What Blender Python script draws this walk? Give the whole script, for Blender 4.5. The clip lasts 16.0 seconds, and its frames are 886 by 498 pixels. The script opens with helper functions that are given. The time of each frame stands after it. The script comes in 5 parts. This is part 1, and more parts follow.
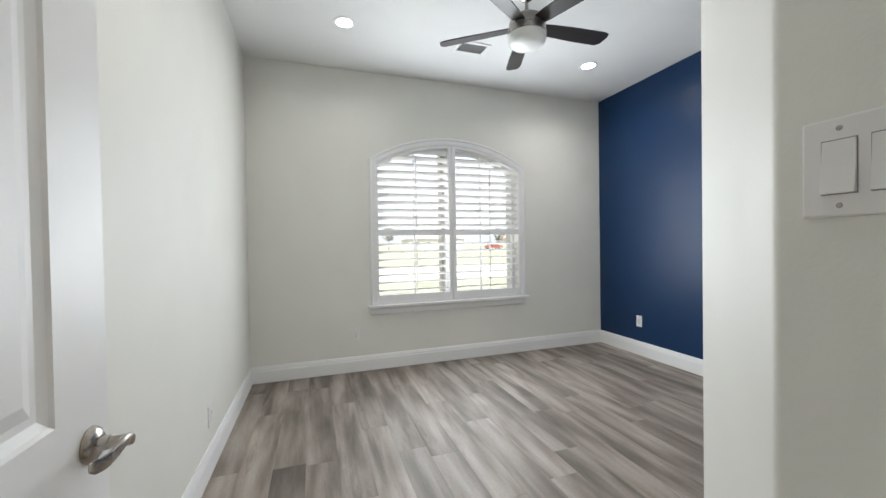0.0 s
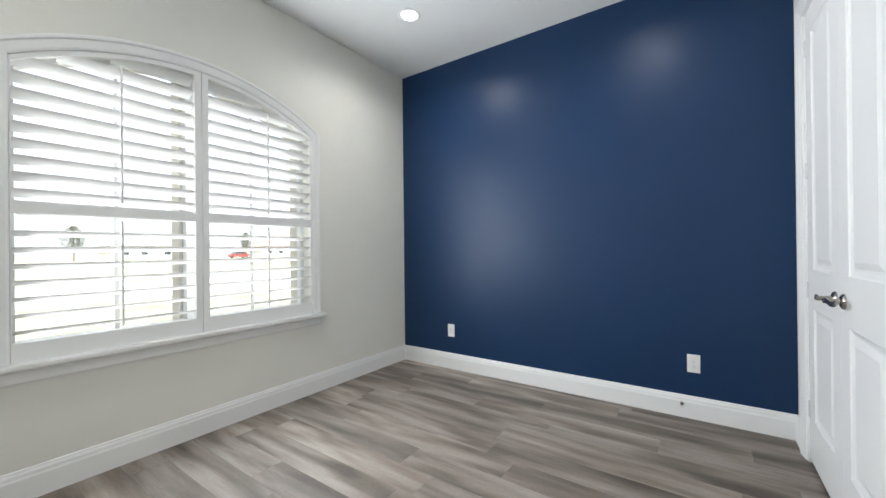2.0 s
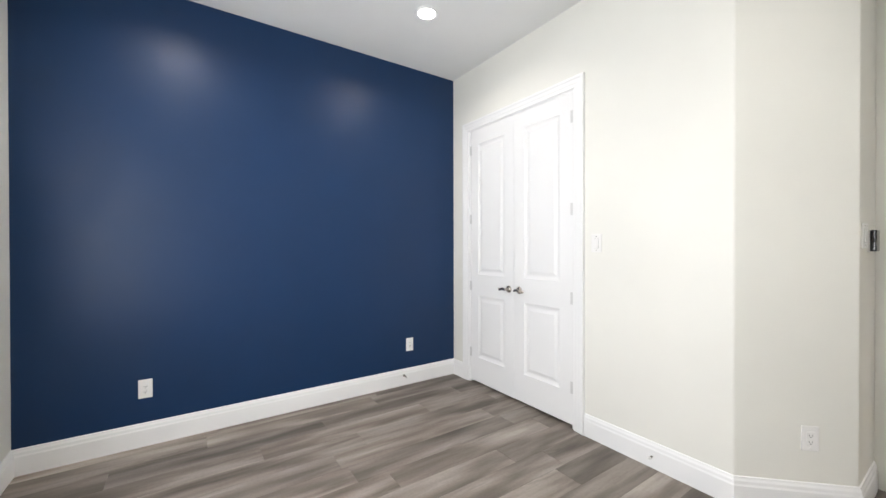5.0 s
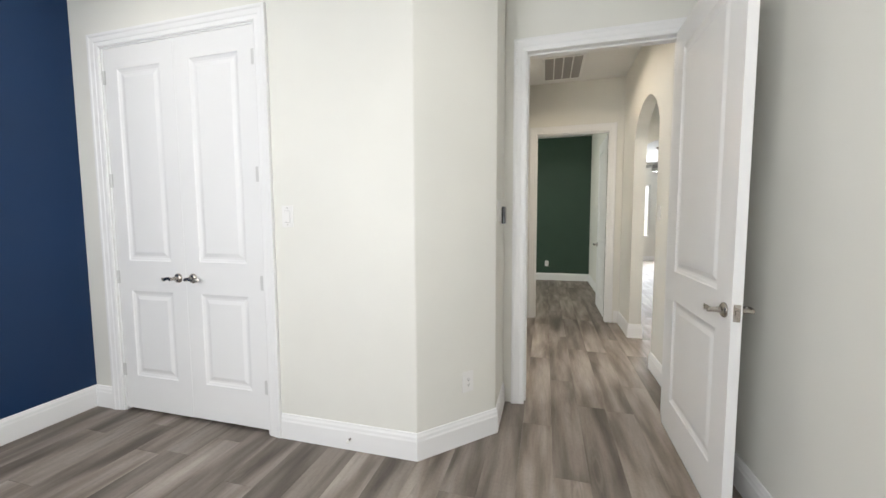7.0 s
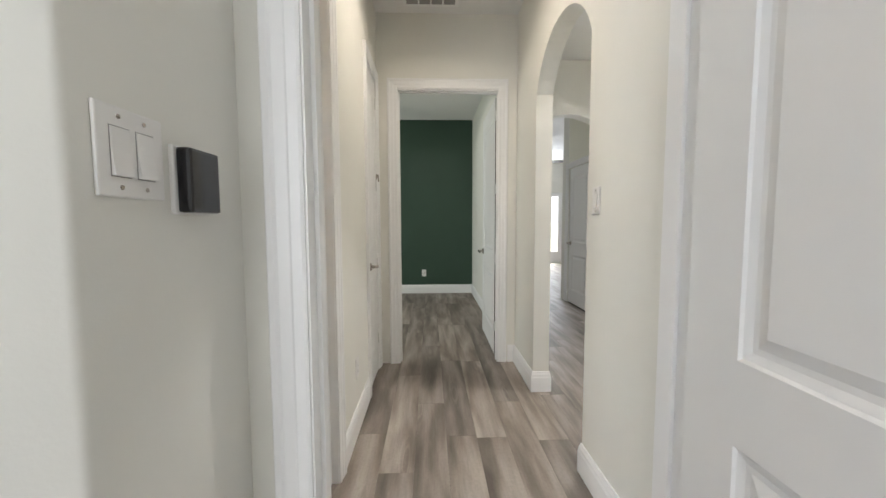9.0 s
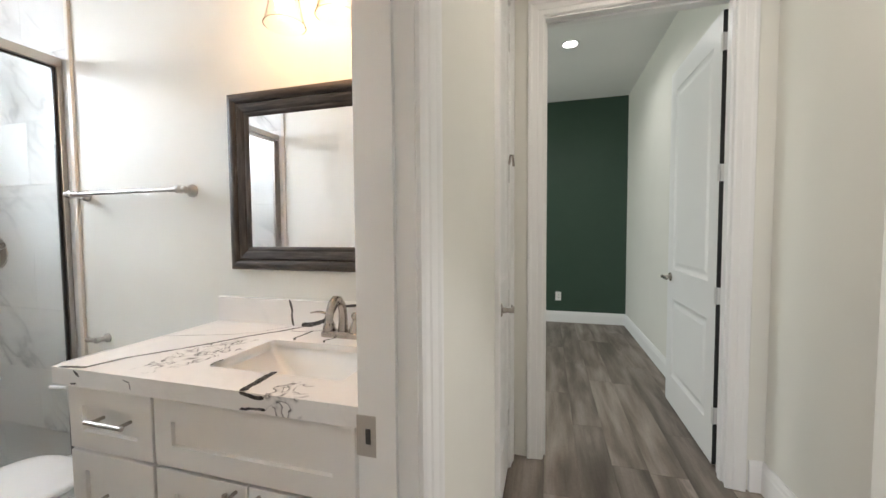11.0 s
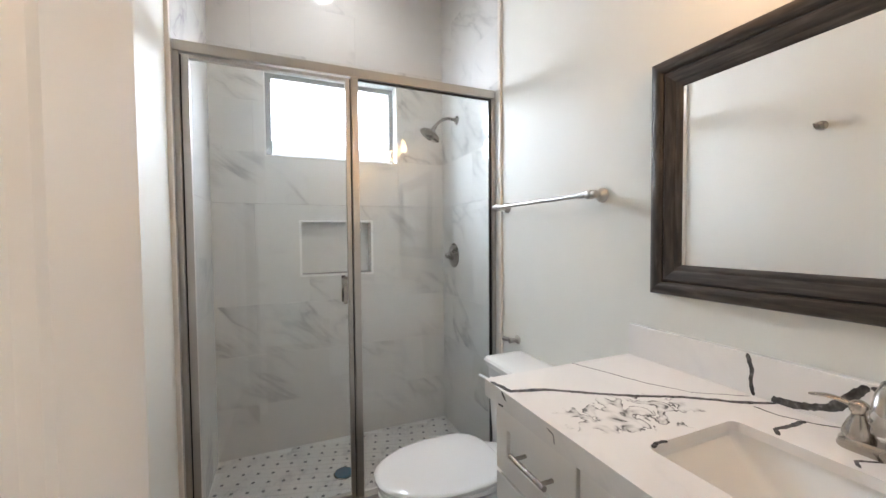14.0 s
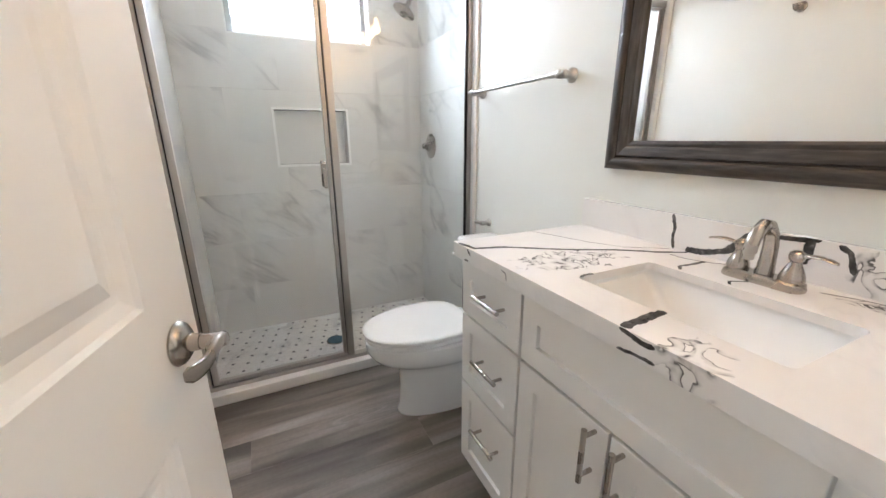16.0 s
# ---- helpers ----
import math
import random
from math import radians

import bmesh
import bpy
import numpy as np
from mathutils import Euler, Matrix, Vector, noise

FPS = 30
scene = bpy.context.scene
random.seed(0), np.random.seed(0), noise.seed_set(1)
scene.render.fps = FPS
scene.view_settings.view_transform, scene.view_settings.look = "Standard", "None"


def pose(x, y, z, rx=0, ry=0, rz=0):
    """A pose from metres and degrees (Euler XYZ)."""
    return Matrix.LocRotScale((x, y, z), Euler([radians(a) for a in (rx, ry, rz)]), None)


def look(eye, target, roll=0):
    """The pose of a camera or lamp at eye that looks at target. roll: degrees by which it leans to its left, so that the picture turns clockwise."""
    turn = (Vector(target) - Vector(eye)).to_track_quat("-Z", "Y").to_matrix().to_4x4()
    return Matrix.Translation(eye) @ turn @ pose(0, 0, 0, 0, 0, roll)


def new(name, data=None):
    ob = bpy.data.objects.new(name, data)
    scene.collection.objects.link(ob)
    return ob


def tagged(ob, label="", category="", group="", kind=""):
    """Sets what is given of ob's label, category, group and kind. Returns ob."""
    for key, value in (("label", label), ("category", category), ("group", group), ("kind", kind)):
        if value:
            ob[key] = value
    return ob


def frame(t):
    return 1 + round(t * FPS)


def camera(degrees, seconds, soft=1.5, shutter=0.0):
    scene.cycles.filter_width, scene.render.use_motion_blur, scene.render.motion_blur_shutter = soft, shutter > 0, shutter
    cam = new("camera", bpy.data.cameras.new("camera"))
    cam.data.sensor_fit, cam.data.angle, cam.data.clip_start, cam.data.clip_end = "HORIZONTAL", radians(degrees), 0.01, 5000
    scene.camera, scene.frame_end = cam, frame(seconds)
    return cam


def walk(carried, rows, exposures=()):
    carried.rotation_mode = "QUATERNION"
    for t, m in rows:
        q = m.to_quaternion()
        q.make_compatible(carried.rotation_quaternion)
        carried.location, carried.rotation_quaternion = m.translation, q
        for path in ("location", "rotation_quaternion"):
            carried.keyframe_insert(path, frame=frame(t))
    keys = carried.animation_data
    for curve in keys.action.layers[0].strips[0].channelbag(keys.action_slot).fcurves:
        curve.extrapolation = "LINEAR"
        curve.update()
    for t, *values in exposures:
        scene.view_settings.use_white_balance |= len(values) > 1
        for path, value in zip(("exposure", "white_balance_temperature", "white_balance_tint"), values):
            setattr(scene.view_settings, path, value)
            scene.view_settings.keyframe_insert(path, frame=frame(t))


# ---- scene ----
cam = camera(99.5, 16.0)
EXPOSURES = [(0, 1.65, 6350, 10), (1.5, 1.9, 6280, 9), (2.5, 1.78, 6400, 10), (3.7, 1.84, 6550, 12), (6, 2.08, 6650, 13), (7, 1.84, 6600, 12), (8.2, 1.82, 6500, 12),
             (10.5, 1.92, 6300, 13), (11, 1.86, 6350, 13), (12.5, 1.80, 6220, 13), (14.5, 1.62, 6160, 13), (15.5, 1.72, 6130, 13), (16, 2.03, 6130, 13)]
PATH = [
    (0, (0.077, -0.095, 1.287), (0.721, 1.799, 1.259), -0.9),
    (0.5, (0.182, 0.219, 1.23), (0.882, 2.093, 1.232), -0.8),
    (1, (0.305, 0.524, 1.237), (1.246, 2.288, 1.239), -0.8),
    (1.5, (0.34, 0.846, 1.214), (1.615, 2.387, 1.212), -0.6),
    (2, (0.408, 1.108, 1.184), (2.047, 2.253, 1.188), -0.6),
    (2.5, (0.401, 1.469, 1.2), (2.283, 2.147, 1.208), -0.6),
    (3, (0.35, 1.803, 1.211), (2.332, 2.065, 1.221), -0.5),
    (3.5, (0.323, 2.088, 1.212), (2.316, 1.926, 1.236), -0.6),
    (3.7, (0.304, 2.22, 1.231), (2.278, 1.898, 1.262), -0.6),
    (5.8, (0.393, 3.115, 1.328), (1.695, 1.599, 1.249), -0.3),
    (6, (0.411, 3.094, 1.316), (1.597, 1.487, 1.217), -0.5),
    (6.5, (0.423, 2.869, 1.326), (1.279, 1.067, 1.181), -0.4),
    (7, (0.414, 2.517, 1.319), (0.942, 0.594, 1.166), -0.3),
    (7.5, (0.394, 2.073, 1.309), (0.592, 0.089, 1.154), -0.2),
    (8, (0.296, 1.608, 1.321), (0.247, -0.386, 1.173), -0.1),
    (8.2, (0.267, 1.423, 1.304), (0.193, -0.57, 1.156), -0.2),
    (10.3, (0.304, -0.198, 1.27), (0.36, -2.194, 1.15), -0.1),
    (10.5, (0.356, -0.308, 1.28), (0.521, -2.298, 1.166), -0.2),
    (11, (0.522, -0.483, 1.285), (1.064, -2.406, 1.191), -0.4),
    (11.5, (0.718, -0.554, 1.302), (1.664, -2.314, 1.216), -0.5),
    (12, (0.835, -0.601, 1.32), (2.107, -2.143, 1.23), -0.5),
    (12.5, (0.881, -0.639, 1.334), (2.377, -1.963, 1.248), -0.7),
    (13, (0.9, -0.655, 1.324), (2.543, -1.794, 1.251), -0.5),
    (13.5, (0.915, -0.668, 1.315), (2.672, -1.622, 1.25), -0.4),
    (14, (0.927, -0.665, 1.317), (2.771, -1.435, 1.251), -0.5),
    (14.5, (0.92, -0.661, 1.318), (2.813, -1.301, 1.248), -0.6),
    (15, (0.891, -0.7, 1.29), (2.794, -1.307, 1.183), -0.5),
    (15.5, (0.856, -0.689, 1.253), (2.697, -1.408, 0.943), -0.7),
    (16, (0.801, -0.634, 1.238), (2.533, -1.461, 0.674), -0.3),
]
walk(cam, [(t, look(eye, target, roll)) for t, eye, target, roll in PATH], EXPOSURES)

# ---- world, sun, lights ----
world = bpy.data.worlds.new("sky")
scene.world = world
world.use_nodes = True
wn = world.node_tree.nodes
sky = wn.new("ShaderNodeTexSky")
sky.sky_type, sky.sun_disc = "NISHITA", False
sky.dust_density, sky.ozone_density = 7.0, 0.5
sky.sun_elevation, sky.sun_rotation = radians(58), radians(205)
wn["Background"].inputs["Strength"].default_value = 0.15
# a bright white haze lies over the blue
haze = wn.new("ShaderNodeMix")
haze.data_type = "RGBA"
haze.inputs["Factor"].default_value = 0.7
haze.inputs["B"].default_value = (3.3, 3.42, 3.55, 1)
world.node_tree.links.new(sky.outputs["Color"], haze.inputs["A"])
world.node_tree.links.new(haze.outputs["Result"], wn["Background"].inputs["Color"])


def lamp(name, kind, m, energy, color=(1, 1, 1), size=0.1, size_y=None, spread=None, angle=None, blend=0.6):
    d = bpy.data.lights.new(name, kind)
    d.energy, d.color = energy, color
    if kind == "AREA":
        d.size = size
        d.shape = "DISK"
        if size_y:
            d.shape, d.size_y = "RECTANGLE", size_y
        if spread:
            d.spread = radians(spread)
    elif kind == "SPOT":
        d.shadow_soft_size, d.spot_size, d.spot_blend = size, radians(angle), blend
    elif kind == "POINT":
        d.shadow_soft_size = size
    elif kind == "SUN":
        d.angle = radians(angle)
    ob = new(name, d)
    ob.matrix_basis = m
    return ob


SUN_DIR = Vector((-0.22, -0.48, 0.85))
lamp("sun", "SUN", look(SUN_DIR * 30, (0, 0, 0)), 3.2, (1, 0.96, 0.9), angle=0.5)
DAY = (0.90, 0.955, 1.0)
CEIL = 3.055
# daylight in the window openings
lamp("window_daylight", "AREA", look((1.515, 3.74, 1.5), (1.515, 0, 1.6)), 16.5, DAY, 1.6, 1.55)
lamp("window_daylight", "AREA", look((1.515, 3.893, 1.45), (1.515, 0, 1.5)), 4.2, (1.0, 1.0, 0.98), 1.5, 1.4)
lamp("window_daylight", "AREA", look((3.76, -0.97, 2.27), (1.5, -1.05, 0.70)), 13.0, (0.86, 0.94, 1.0), 0.80, 0.60)
lamp("window_daylight", "AREA", look((3.97, -4.4, 1.5), (0, -4.4, 1.2)), 11, (0.9, 1.0, 0.92), 1.7, 1.6)
lamp("window_daylight", "AREA", look((-2.6, -10.55, 1.6), (-2.6, 0, 1.0)), 35, DAY, 1.8, 1.8)
# recessed ceiling lamps: x, y, watts, colour
WHITE = (1.0, 0.975, 0.93)
# (2.6, -4.33) and (-1.25, -1.9) are unseen lamps, added as fill
CANS = [(0.33, 2.99, 1.2, WHITE), (2.71, 3.02, 2.6, WHITE), (0.33, 1.48, 1.6, WHITE), (2.71, 1.48, 1.9, WHITE),
        (0.335, -4.33, 2.6, WHITE), (2.6, -4.33, 2.6, WHITE), (-1.25, -1.9, 8, WHITE), (0.185, -1.48, 3.2, (1.0, 0.88, 0.72)), (3.07, -0.95, 0.8, WHITE)]
for cx, cy, watts, tint in CANS:
    lamp("can_light", "AREA", pose(cx, cy, CEIL - 0.012), watts, tint, 0.11, spread=150)
# vanity light bulbs
BULBS = [(1.39, -1.60), (1.19, -1.60), (0.99, -1.60)]
for bx_, by_ in BULBS:
    lamp("vanity_bulb", "POINT", pose(bx_, by_, 2.06), 0.31, (1.0, 0.49, 0.21), 0.03)

# ---- materials ----
MATS = {}


def mat(name, color, rough=0.5, metal=0.0, **k):
    m = bpy.data.materials.new(name)
    m.use_nodes = True
    p = m.node_tree.nodes["Principled BSDF"]
    p.inputs["Base Color"].default_value = (*color, 1)
    p.inputs["Roughness"].default_value = rough
    p.inputs["Metallic"].default_value = metal
    for key, value in k.items():
        p.inputs[key.replace("_", " ")].default_value = value
    MATS[name] = m
    return m


def nd(m, kind, **k):
    n = m.node_tree.nodes.new("ShaderNode" + kind)
    for key, value in k.items():
        if key.startswith("i_"):
            n.inputs[key[2:].replace("_", " ")].default_value = value
        else:
            setattr(n, key, value)
    return n


def ln(m, a, b):
    m.node_tree.links.new(a, b)


def principled(m):
    return m.node_tree.nodes["Principled BSDF"]


def coords(m, scale=(1, 1, 1), source="Position"):
    if source == "Position":
        out = nd(m, "NewGeometry").outputs["Position"]
    else:
        out = nd(m, "TexCoord").outputs["Object"]
    mp = nd(m, "Mapping")
    mp.inputs["Scale"].default_value = scale
    ln(m, out, mp.inputs["Vector"])
    return mp.outputs["Vector"]


def bump(m, height, strength=0.1, dist=0.01):
    b = nd(m, "Bump")
    b.inputs["Strength"].default_value, b.inputs["Distance"].default_value = strength, dist
    ln(m, height, b.inputs["Height"])
    ln(m, b.outputs["Normal"], principled(m).inputs["Normal"])


def ramp(m, fac, stops):
    r = nd(m, "ValToRGB")
    e = r.color_ramp.elements
    while len(e) < len(stops):
        e.new(0.5)
    for el, (pos, c) in zip(e, stops):
        el.position = pos
        el.color = (*c, 1) if isinstance(c, tuple) else (c, c, c, 1)
    ln(m, fac, r.inputs["Fac"])
    return r.outputs["Color"]


def paint(name, color, rough, spread=0.03, peel=0.12):
    """Rolled wall paint: faint tone drift at a large scale and an orange-peel relief."""
    m = mat(name, color, rough)
    big = nd(m, "TexNoise", i_Scale=1.3, i_Detail=3.0)
    ln(m, coords(m), big.inputs["Vector"])
    a = tuple(c * (1 - spread) for c in color)
    b = tuple(min(1, c * (1 + spread)) for c in color)
    ln(m, ramp(m, big.outputs["Fac"], [(0.3, a), (0.7, b)]), principled(m).inputs["Base Color"])
    if peel:
        fine = nd(m, "TexNoise", i_Scale=140.0, i_Detail=2.0)
        ln(m, coords(m), fine.inputs["Vector"])
        bump(m, fine.outputs["Fac"], peel, 0.002)
    rr = nd(m, "TexNoise", i_Scale=6.0, i_Detail=2.0)
    ln(m, coords(m), rr.inputs["Vector"])
    ln(m, ramp(m, rr.outputs["Fac"], [(0.3, rough - 0.04), (0.7, rough + 0.04)]), principled(m).inputs["Roughness"])
    return m


WALL = paint("wall_paint", (0.75, 0.742, 0.69), 0.55)
BLUE = paint("navy_paint", (0.0042, 0.028, 0.088), 0.42, 0.06, 0.1)
principled(BLUE).inputs["Specular IOR Level"].default_value = 0.36
GREEN = paint("green_paint", (0.030, 0.062, 0.042), 0.5, 0.06, 0.1)
CEILING = paint("ceiling_paint", (0.78, 0.78, 0.77), 0.75)
TRIM = paint("trim_paint", (0.815, 0.815, 0.81), 0.38, 0.01, 0)
DOORP = paint("door_paint", (0.80, 0.80, 0.795), 0.42, 0.01, 0)
PLASTIC = mat("white_plastic", (0.78, 0.77, 0.75), 0.3)
# flat near-black in place of the shade in slots, holes and gaps
DARK = mat("recess_shade", (0.015, 0.015, 0.016), 0.6)
BLACKGLASS = mat("black_glass", (0.008, 0.008, 0.009), 0.08)


def brushed(name, color, rough):
    m = mat(name, color, rough, 1.0)
    n = nd(m, "TexNoise", i_Scale=18.0, i_Detail=2.0)
    ln(m, coords(m, (1, 1, 1), "Object"), n.inputs["Vector"])
    ln(m, ramp(m, n.outputs["Fac"], [(0.3, rough - 0.03), (0.7, rough + 0.04)]), principled(m).inputs["Roughness"])
    return m


NICKEL = brushed("brushed_nickel", (0.43, 0.395, 0.36), 0.26)
STEEL = mat("satin_steel", (0.62, 0.62, 0.61), 0.38, 0.25)
VALVEM = brushed("dark_nickel", (0.30, 0.28, 0.26), 0.28)
FRAMEM = brushed("frame_nickel", (0.46, 0.435, 0.405), 0.34)
FANMETAL = brushed("fan_nickel", (0.40, 0.38, 0.36), 0.28)


def planks(name):
    m = mat(name, (0.25, 0.22, 0.2), 0.38)
    info = nd(m, "ObjectInfo")
    tc = nd(m, "TexCoord").outputs["Object"]
    sh = nd(m, "VectorMath", operation="SCALE")
    cv = nd(m, "CombineXYZ")
    ln(m, info.outputs["Random"], cv.inputs[0])
    ln(m, info.outputs["Random"], cv.inputs[1])
    ln(m, cv.outputs[0], sh.inputs[0])
    sh.inputs["Scale"].default_value = 43.0
    ad = nd(m, "VectorMath", operation="ADD")
    ln(m, tc, ad.inputs[0])
    ln(m, sh.outputs[0], ad.inputs[1])

    def noise_tex(scale, detail, dist, mp_scale):
        mp = nd(m, "Mapping")
        mp.inputs["Scale"].default_value = mp_scale
        ln(m, ad.outputs[0], mp.inputs["Vector"])
        n = nd(m, "TexNoise", i_Scale=scale, i_Detail=detail, i_Distortion=dist)
        ln(m, mp.outputs["Vector"], n.inputs["Vector"])
        return n.outputs["Fac"]

    broad = noise_tex(1.0, 2.5, 0.25, (8.0, 1.15, 1))
    streak = noise_tex(1.0, 3.0, 0.15, (30, 2.0, 1))
    fine = noise_tex(1.0, 5.0, 0.3, (150, 9.0, 1))
    weave = noise_tex(1.0, 3.0, 0.0, (60, 60, 1))
    base = ramp(m, broad, [(0.28, (0.094, 0.074, 0.060)), (0.43, (0.172, 0.143, 0.119)), (0.55, (0.262, 0.224, 0.193)), (0.70, (0.360, 0.316, 0.278))])
    tone = ramp(m, info.outputs["Random"], [(0.0, 0.70), (0.3, 0.90), (0.7, 1.06), (1.0, 1.22)])
    streaks = ramp(m, streak, [(0.30, 0.72), (0.47, 0.98), (0.66, 1.10)])
    grain = ramp(m, fine, [(0.36, 0.80), (0.56, 1.04)])
    cloth = ramp(m, weave, [(0.35, 0.90), (0.6, 1.04)])
    # cathedral figure: thin dark and pale rings in long ovals, on some spots only
    mp = nd(m, "Mapping")
    mp.inputs["Scale"].default_value = (6.5, 1.0, 1)
    ln(m, ad.outputs[0], mp.inputs["Vector"])
    vor = nd(m, "TexVoronoi", i_Scale=1.0)
    ln(m, mp.outputs["Vector"], vor.inputs["Vector"])
    wob = nd(m, "Math", operation="MULTIPLY_ADD")
    wob.inputs[1].default_value, wob.inputs[2].default_value = 0.22, -0.11
    ln(m, streak, wob.inputs[0])
    dist = nd(m, "Math", operation="ADD")
    ln(m, vor.outputs["Distance"], dist.inputs[0])
    ln(m, wob.outputs[0], dist.inputs[1])
    mul = nd(m, "Math", operation="MULTIPLY")
    mul.inputs[1].default_value = 62.0
    ln(m, dist.outputs[0], mul.inputs[0])
    sn = nd(m, "Math", operation="SINE")
    ln(m, mul.outputs[0], sn.inputs[0])
    rings = ramp(m, sn.outputs[0], [(0.0, 0.80), (0.55, 1.02), (0.9, 1.12)])
    near = ramp(m, dist.outputs[0], [(0.10, 0.75), (0.30, 0.0)])
    knots = ramp(m, dist.outputs[0], [(0.015, 0.55), (0.045, 0.85), (0.08, 1.0)])
    out = base
    for other, fac in ((tone, 1.0), (streaks, 0.5), (grain, 0.25), (cloth, 0.6), (rings, near), (knots, 0.7)):
        mx = nd(m, "Mix", data_type="RGBA", blend_type="MULTIPLY")
        if isinstance(fac, float):
            mx.inputs["Factor"].default_value = fac
        else:
            ln(m, fac, mx.inputs["Factor"])
        ln(m, out, mx.inputs["A"])
        ln(m, other, mx.inputs["B"])
        out = mx.outputs["Result"]
    ln(m, out, principled(m).inputs["Base Color"])
    ln(m, ramp(m, fine, [(0.3, 0.60), (0.7, 0.48)]), principled(m).inputs["Roughness"])
    bump(m, fine, 0.05, 0.002)
    return m


PLANK = planks("vinyl_plank")
SUBFLOOR = mat("subfloor", (0.03, 0.026, 0.022), 0.8)


def marble(name, base, vein, rough, scale, amount, own=True, tc_scale=(1, 1, 1)):
    """Pale stone with drifting grey veins."""
    m = mat(name, base, rough)
    vec = coords(m, tc_scale)
    if own:
        info = nd(m, "ObjectInfo")
        sc = nd(m, "VectorMath", operation="SCALE")
        cv = nd(m, "CombineXYZ")
        for k in range(3):
            ln(m, info.outputs["Random"], cv.inputs[k])
        ln(m, cv.outputs[0], sc.inputs[0])
        sc.inputs["Scale"].default_value = 31.0
        ad = nd(m, "VectorMath", operation="ADD")
        ln(m, vec, ad.inputs[0])
        ln(m, sc.outputs[0], ad.inputs[1])
        vec = ad.outputs[0]
    rot = nd(m, "CombineXYZ")
    for k, (ax_, gain) in enumerate((((0.80, 0.80, 0.60), 0.8), ((-0.60, -0.60, 0.80), 3.4), ((0.7, -0.7, 0.0), 1.5))):
        dot = nd(m, "VectorMath", operation="DOT_PRODUCT")
        dot.inputs[1].default_value = tuple(c * gain for c in ax_)
        ln(m, vec, dot.inputs[0])
        ln(m, dot.outputs["Value"], rot.inputs[k])
    a = nd(m, "TexNoise", i_Scale=scale, i_Detail=5.0, i_Distortion=0.35)
    ln(m, rot.outputs["Vector"], a.inputs["Vector"])
    sub = nd(m, "Math", operation="SUBTRACT")
    sub.inputs[1].default_value = 0.5
    ln(m, a.outputs["Fac"], sub.inputs[0])
    ab = nd(m, "Math", operation="ABSOLUTE")
    ln(m, sub.outputs[0], ab.inputs[0])
    line = ramp(m, ab.outputs[0], [(0.0, 1.0), (0.03, 0.4), (0.11, 0.0)])
    patch = nd(m, "TexNoise", i_Scale=scale * 0.9, i_Detail=2.0)
    ln(m, vec, patch.inputs["Vector"])
    gate = ramp(m, patch.outputs["Fac"], [(0.48, 0.0), (0.72, 1.0)])
    mu = nd(m, "Math", operation="MULTIPLY")
    ln(m, line, mu.inputs[0])
    ln(m, gate, mu.inputs[1])
    mu2 = nd(m, "Math", operation="MULTIPLY")
    mu2.inputs[1].default_value = amount
    ln(m, mu.outputs[0], mu2.inputs[0])
    cloud = nd(m, "TexNoise", i_Scale=scale * 1.7, i_Detail=4.0)
    ln(m, vec, cloud.inputs["Vector"])
    ground = ramp(m, cloud.outputs["Fac"], [(0.3, tuple(c * 0.965 for c in base)), (0.65, base)])
    mx = nd(m, "Mix", data_type="RGBA")
    ln(m, mu2.outputs[0], mx.inputs["Factor"])
    ln(m, ground, mx.inputs["A"])
    mx.inputs["B"].default_value = (*vein, 1)
    ln(m, mx.outputs["Result"], principled(m).inputs["Base Color"])
    return m


MARBLE = marble("shower_marble_tile", (0.72, 0.72, 0.705), (0.26, 0.27, 0.29), 0.08, 1.9, 0.8)
MOSAIC = marble("mosaic_marble", (0.74, 0.73, 0.71), (0.36, 0.36, 0.38), 0.2, 7.0, 0.85, own=False)
QUARTZ = marble("quartz_white", (0.82, 0.80, 0.78), (0.45, 0.44, 0.44), 0.12, 3.0, 0.18, own=False)


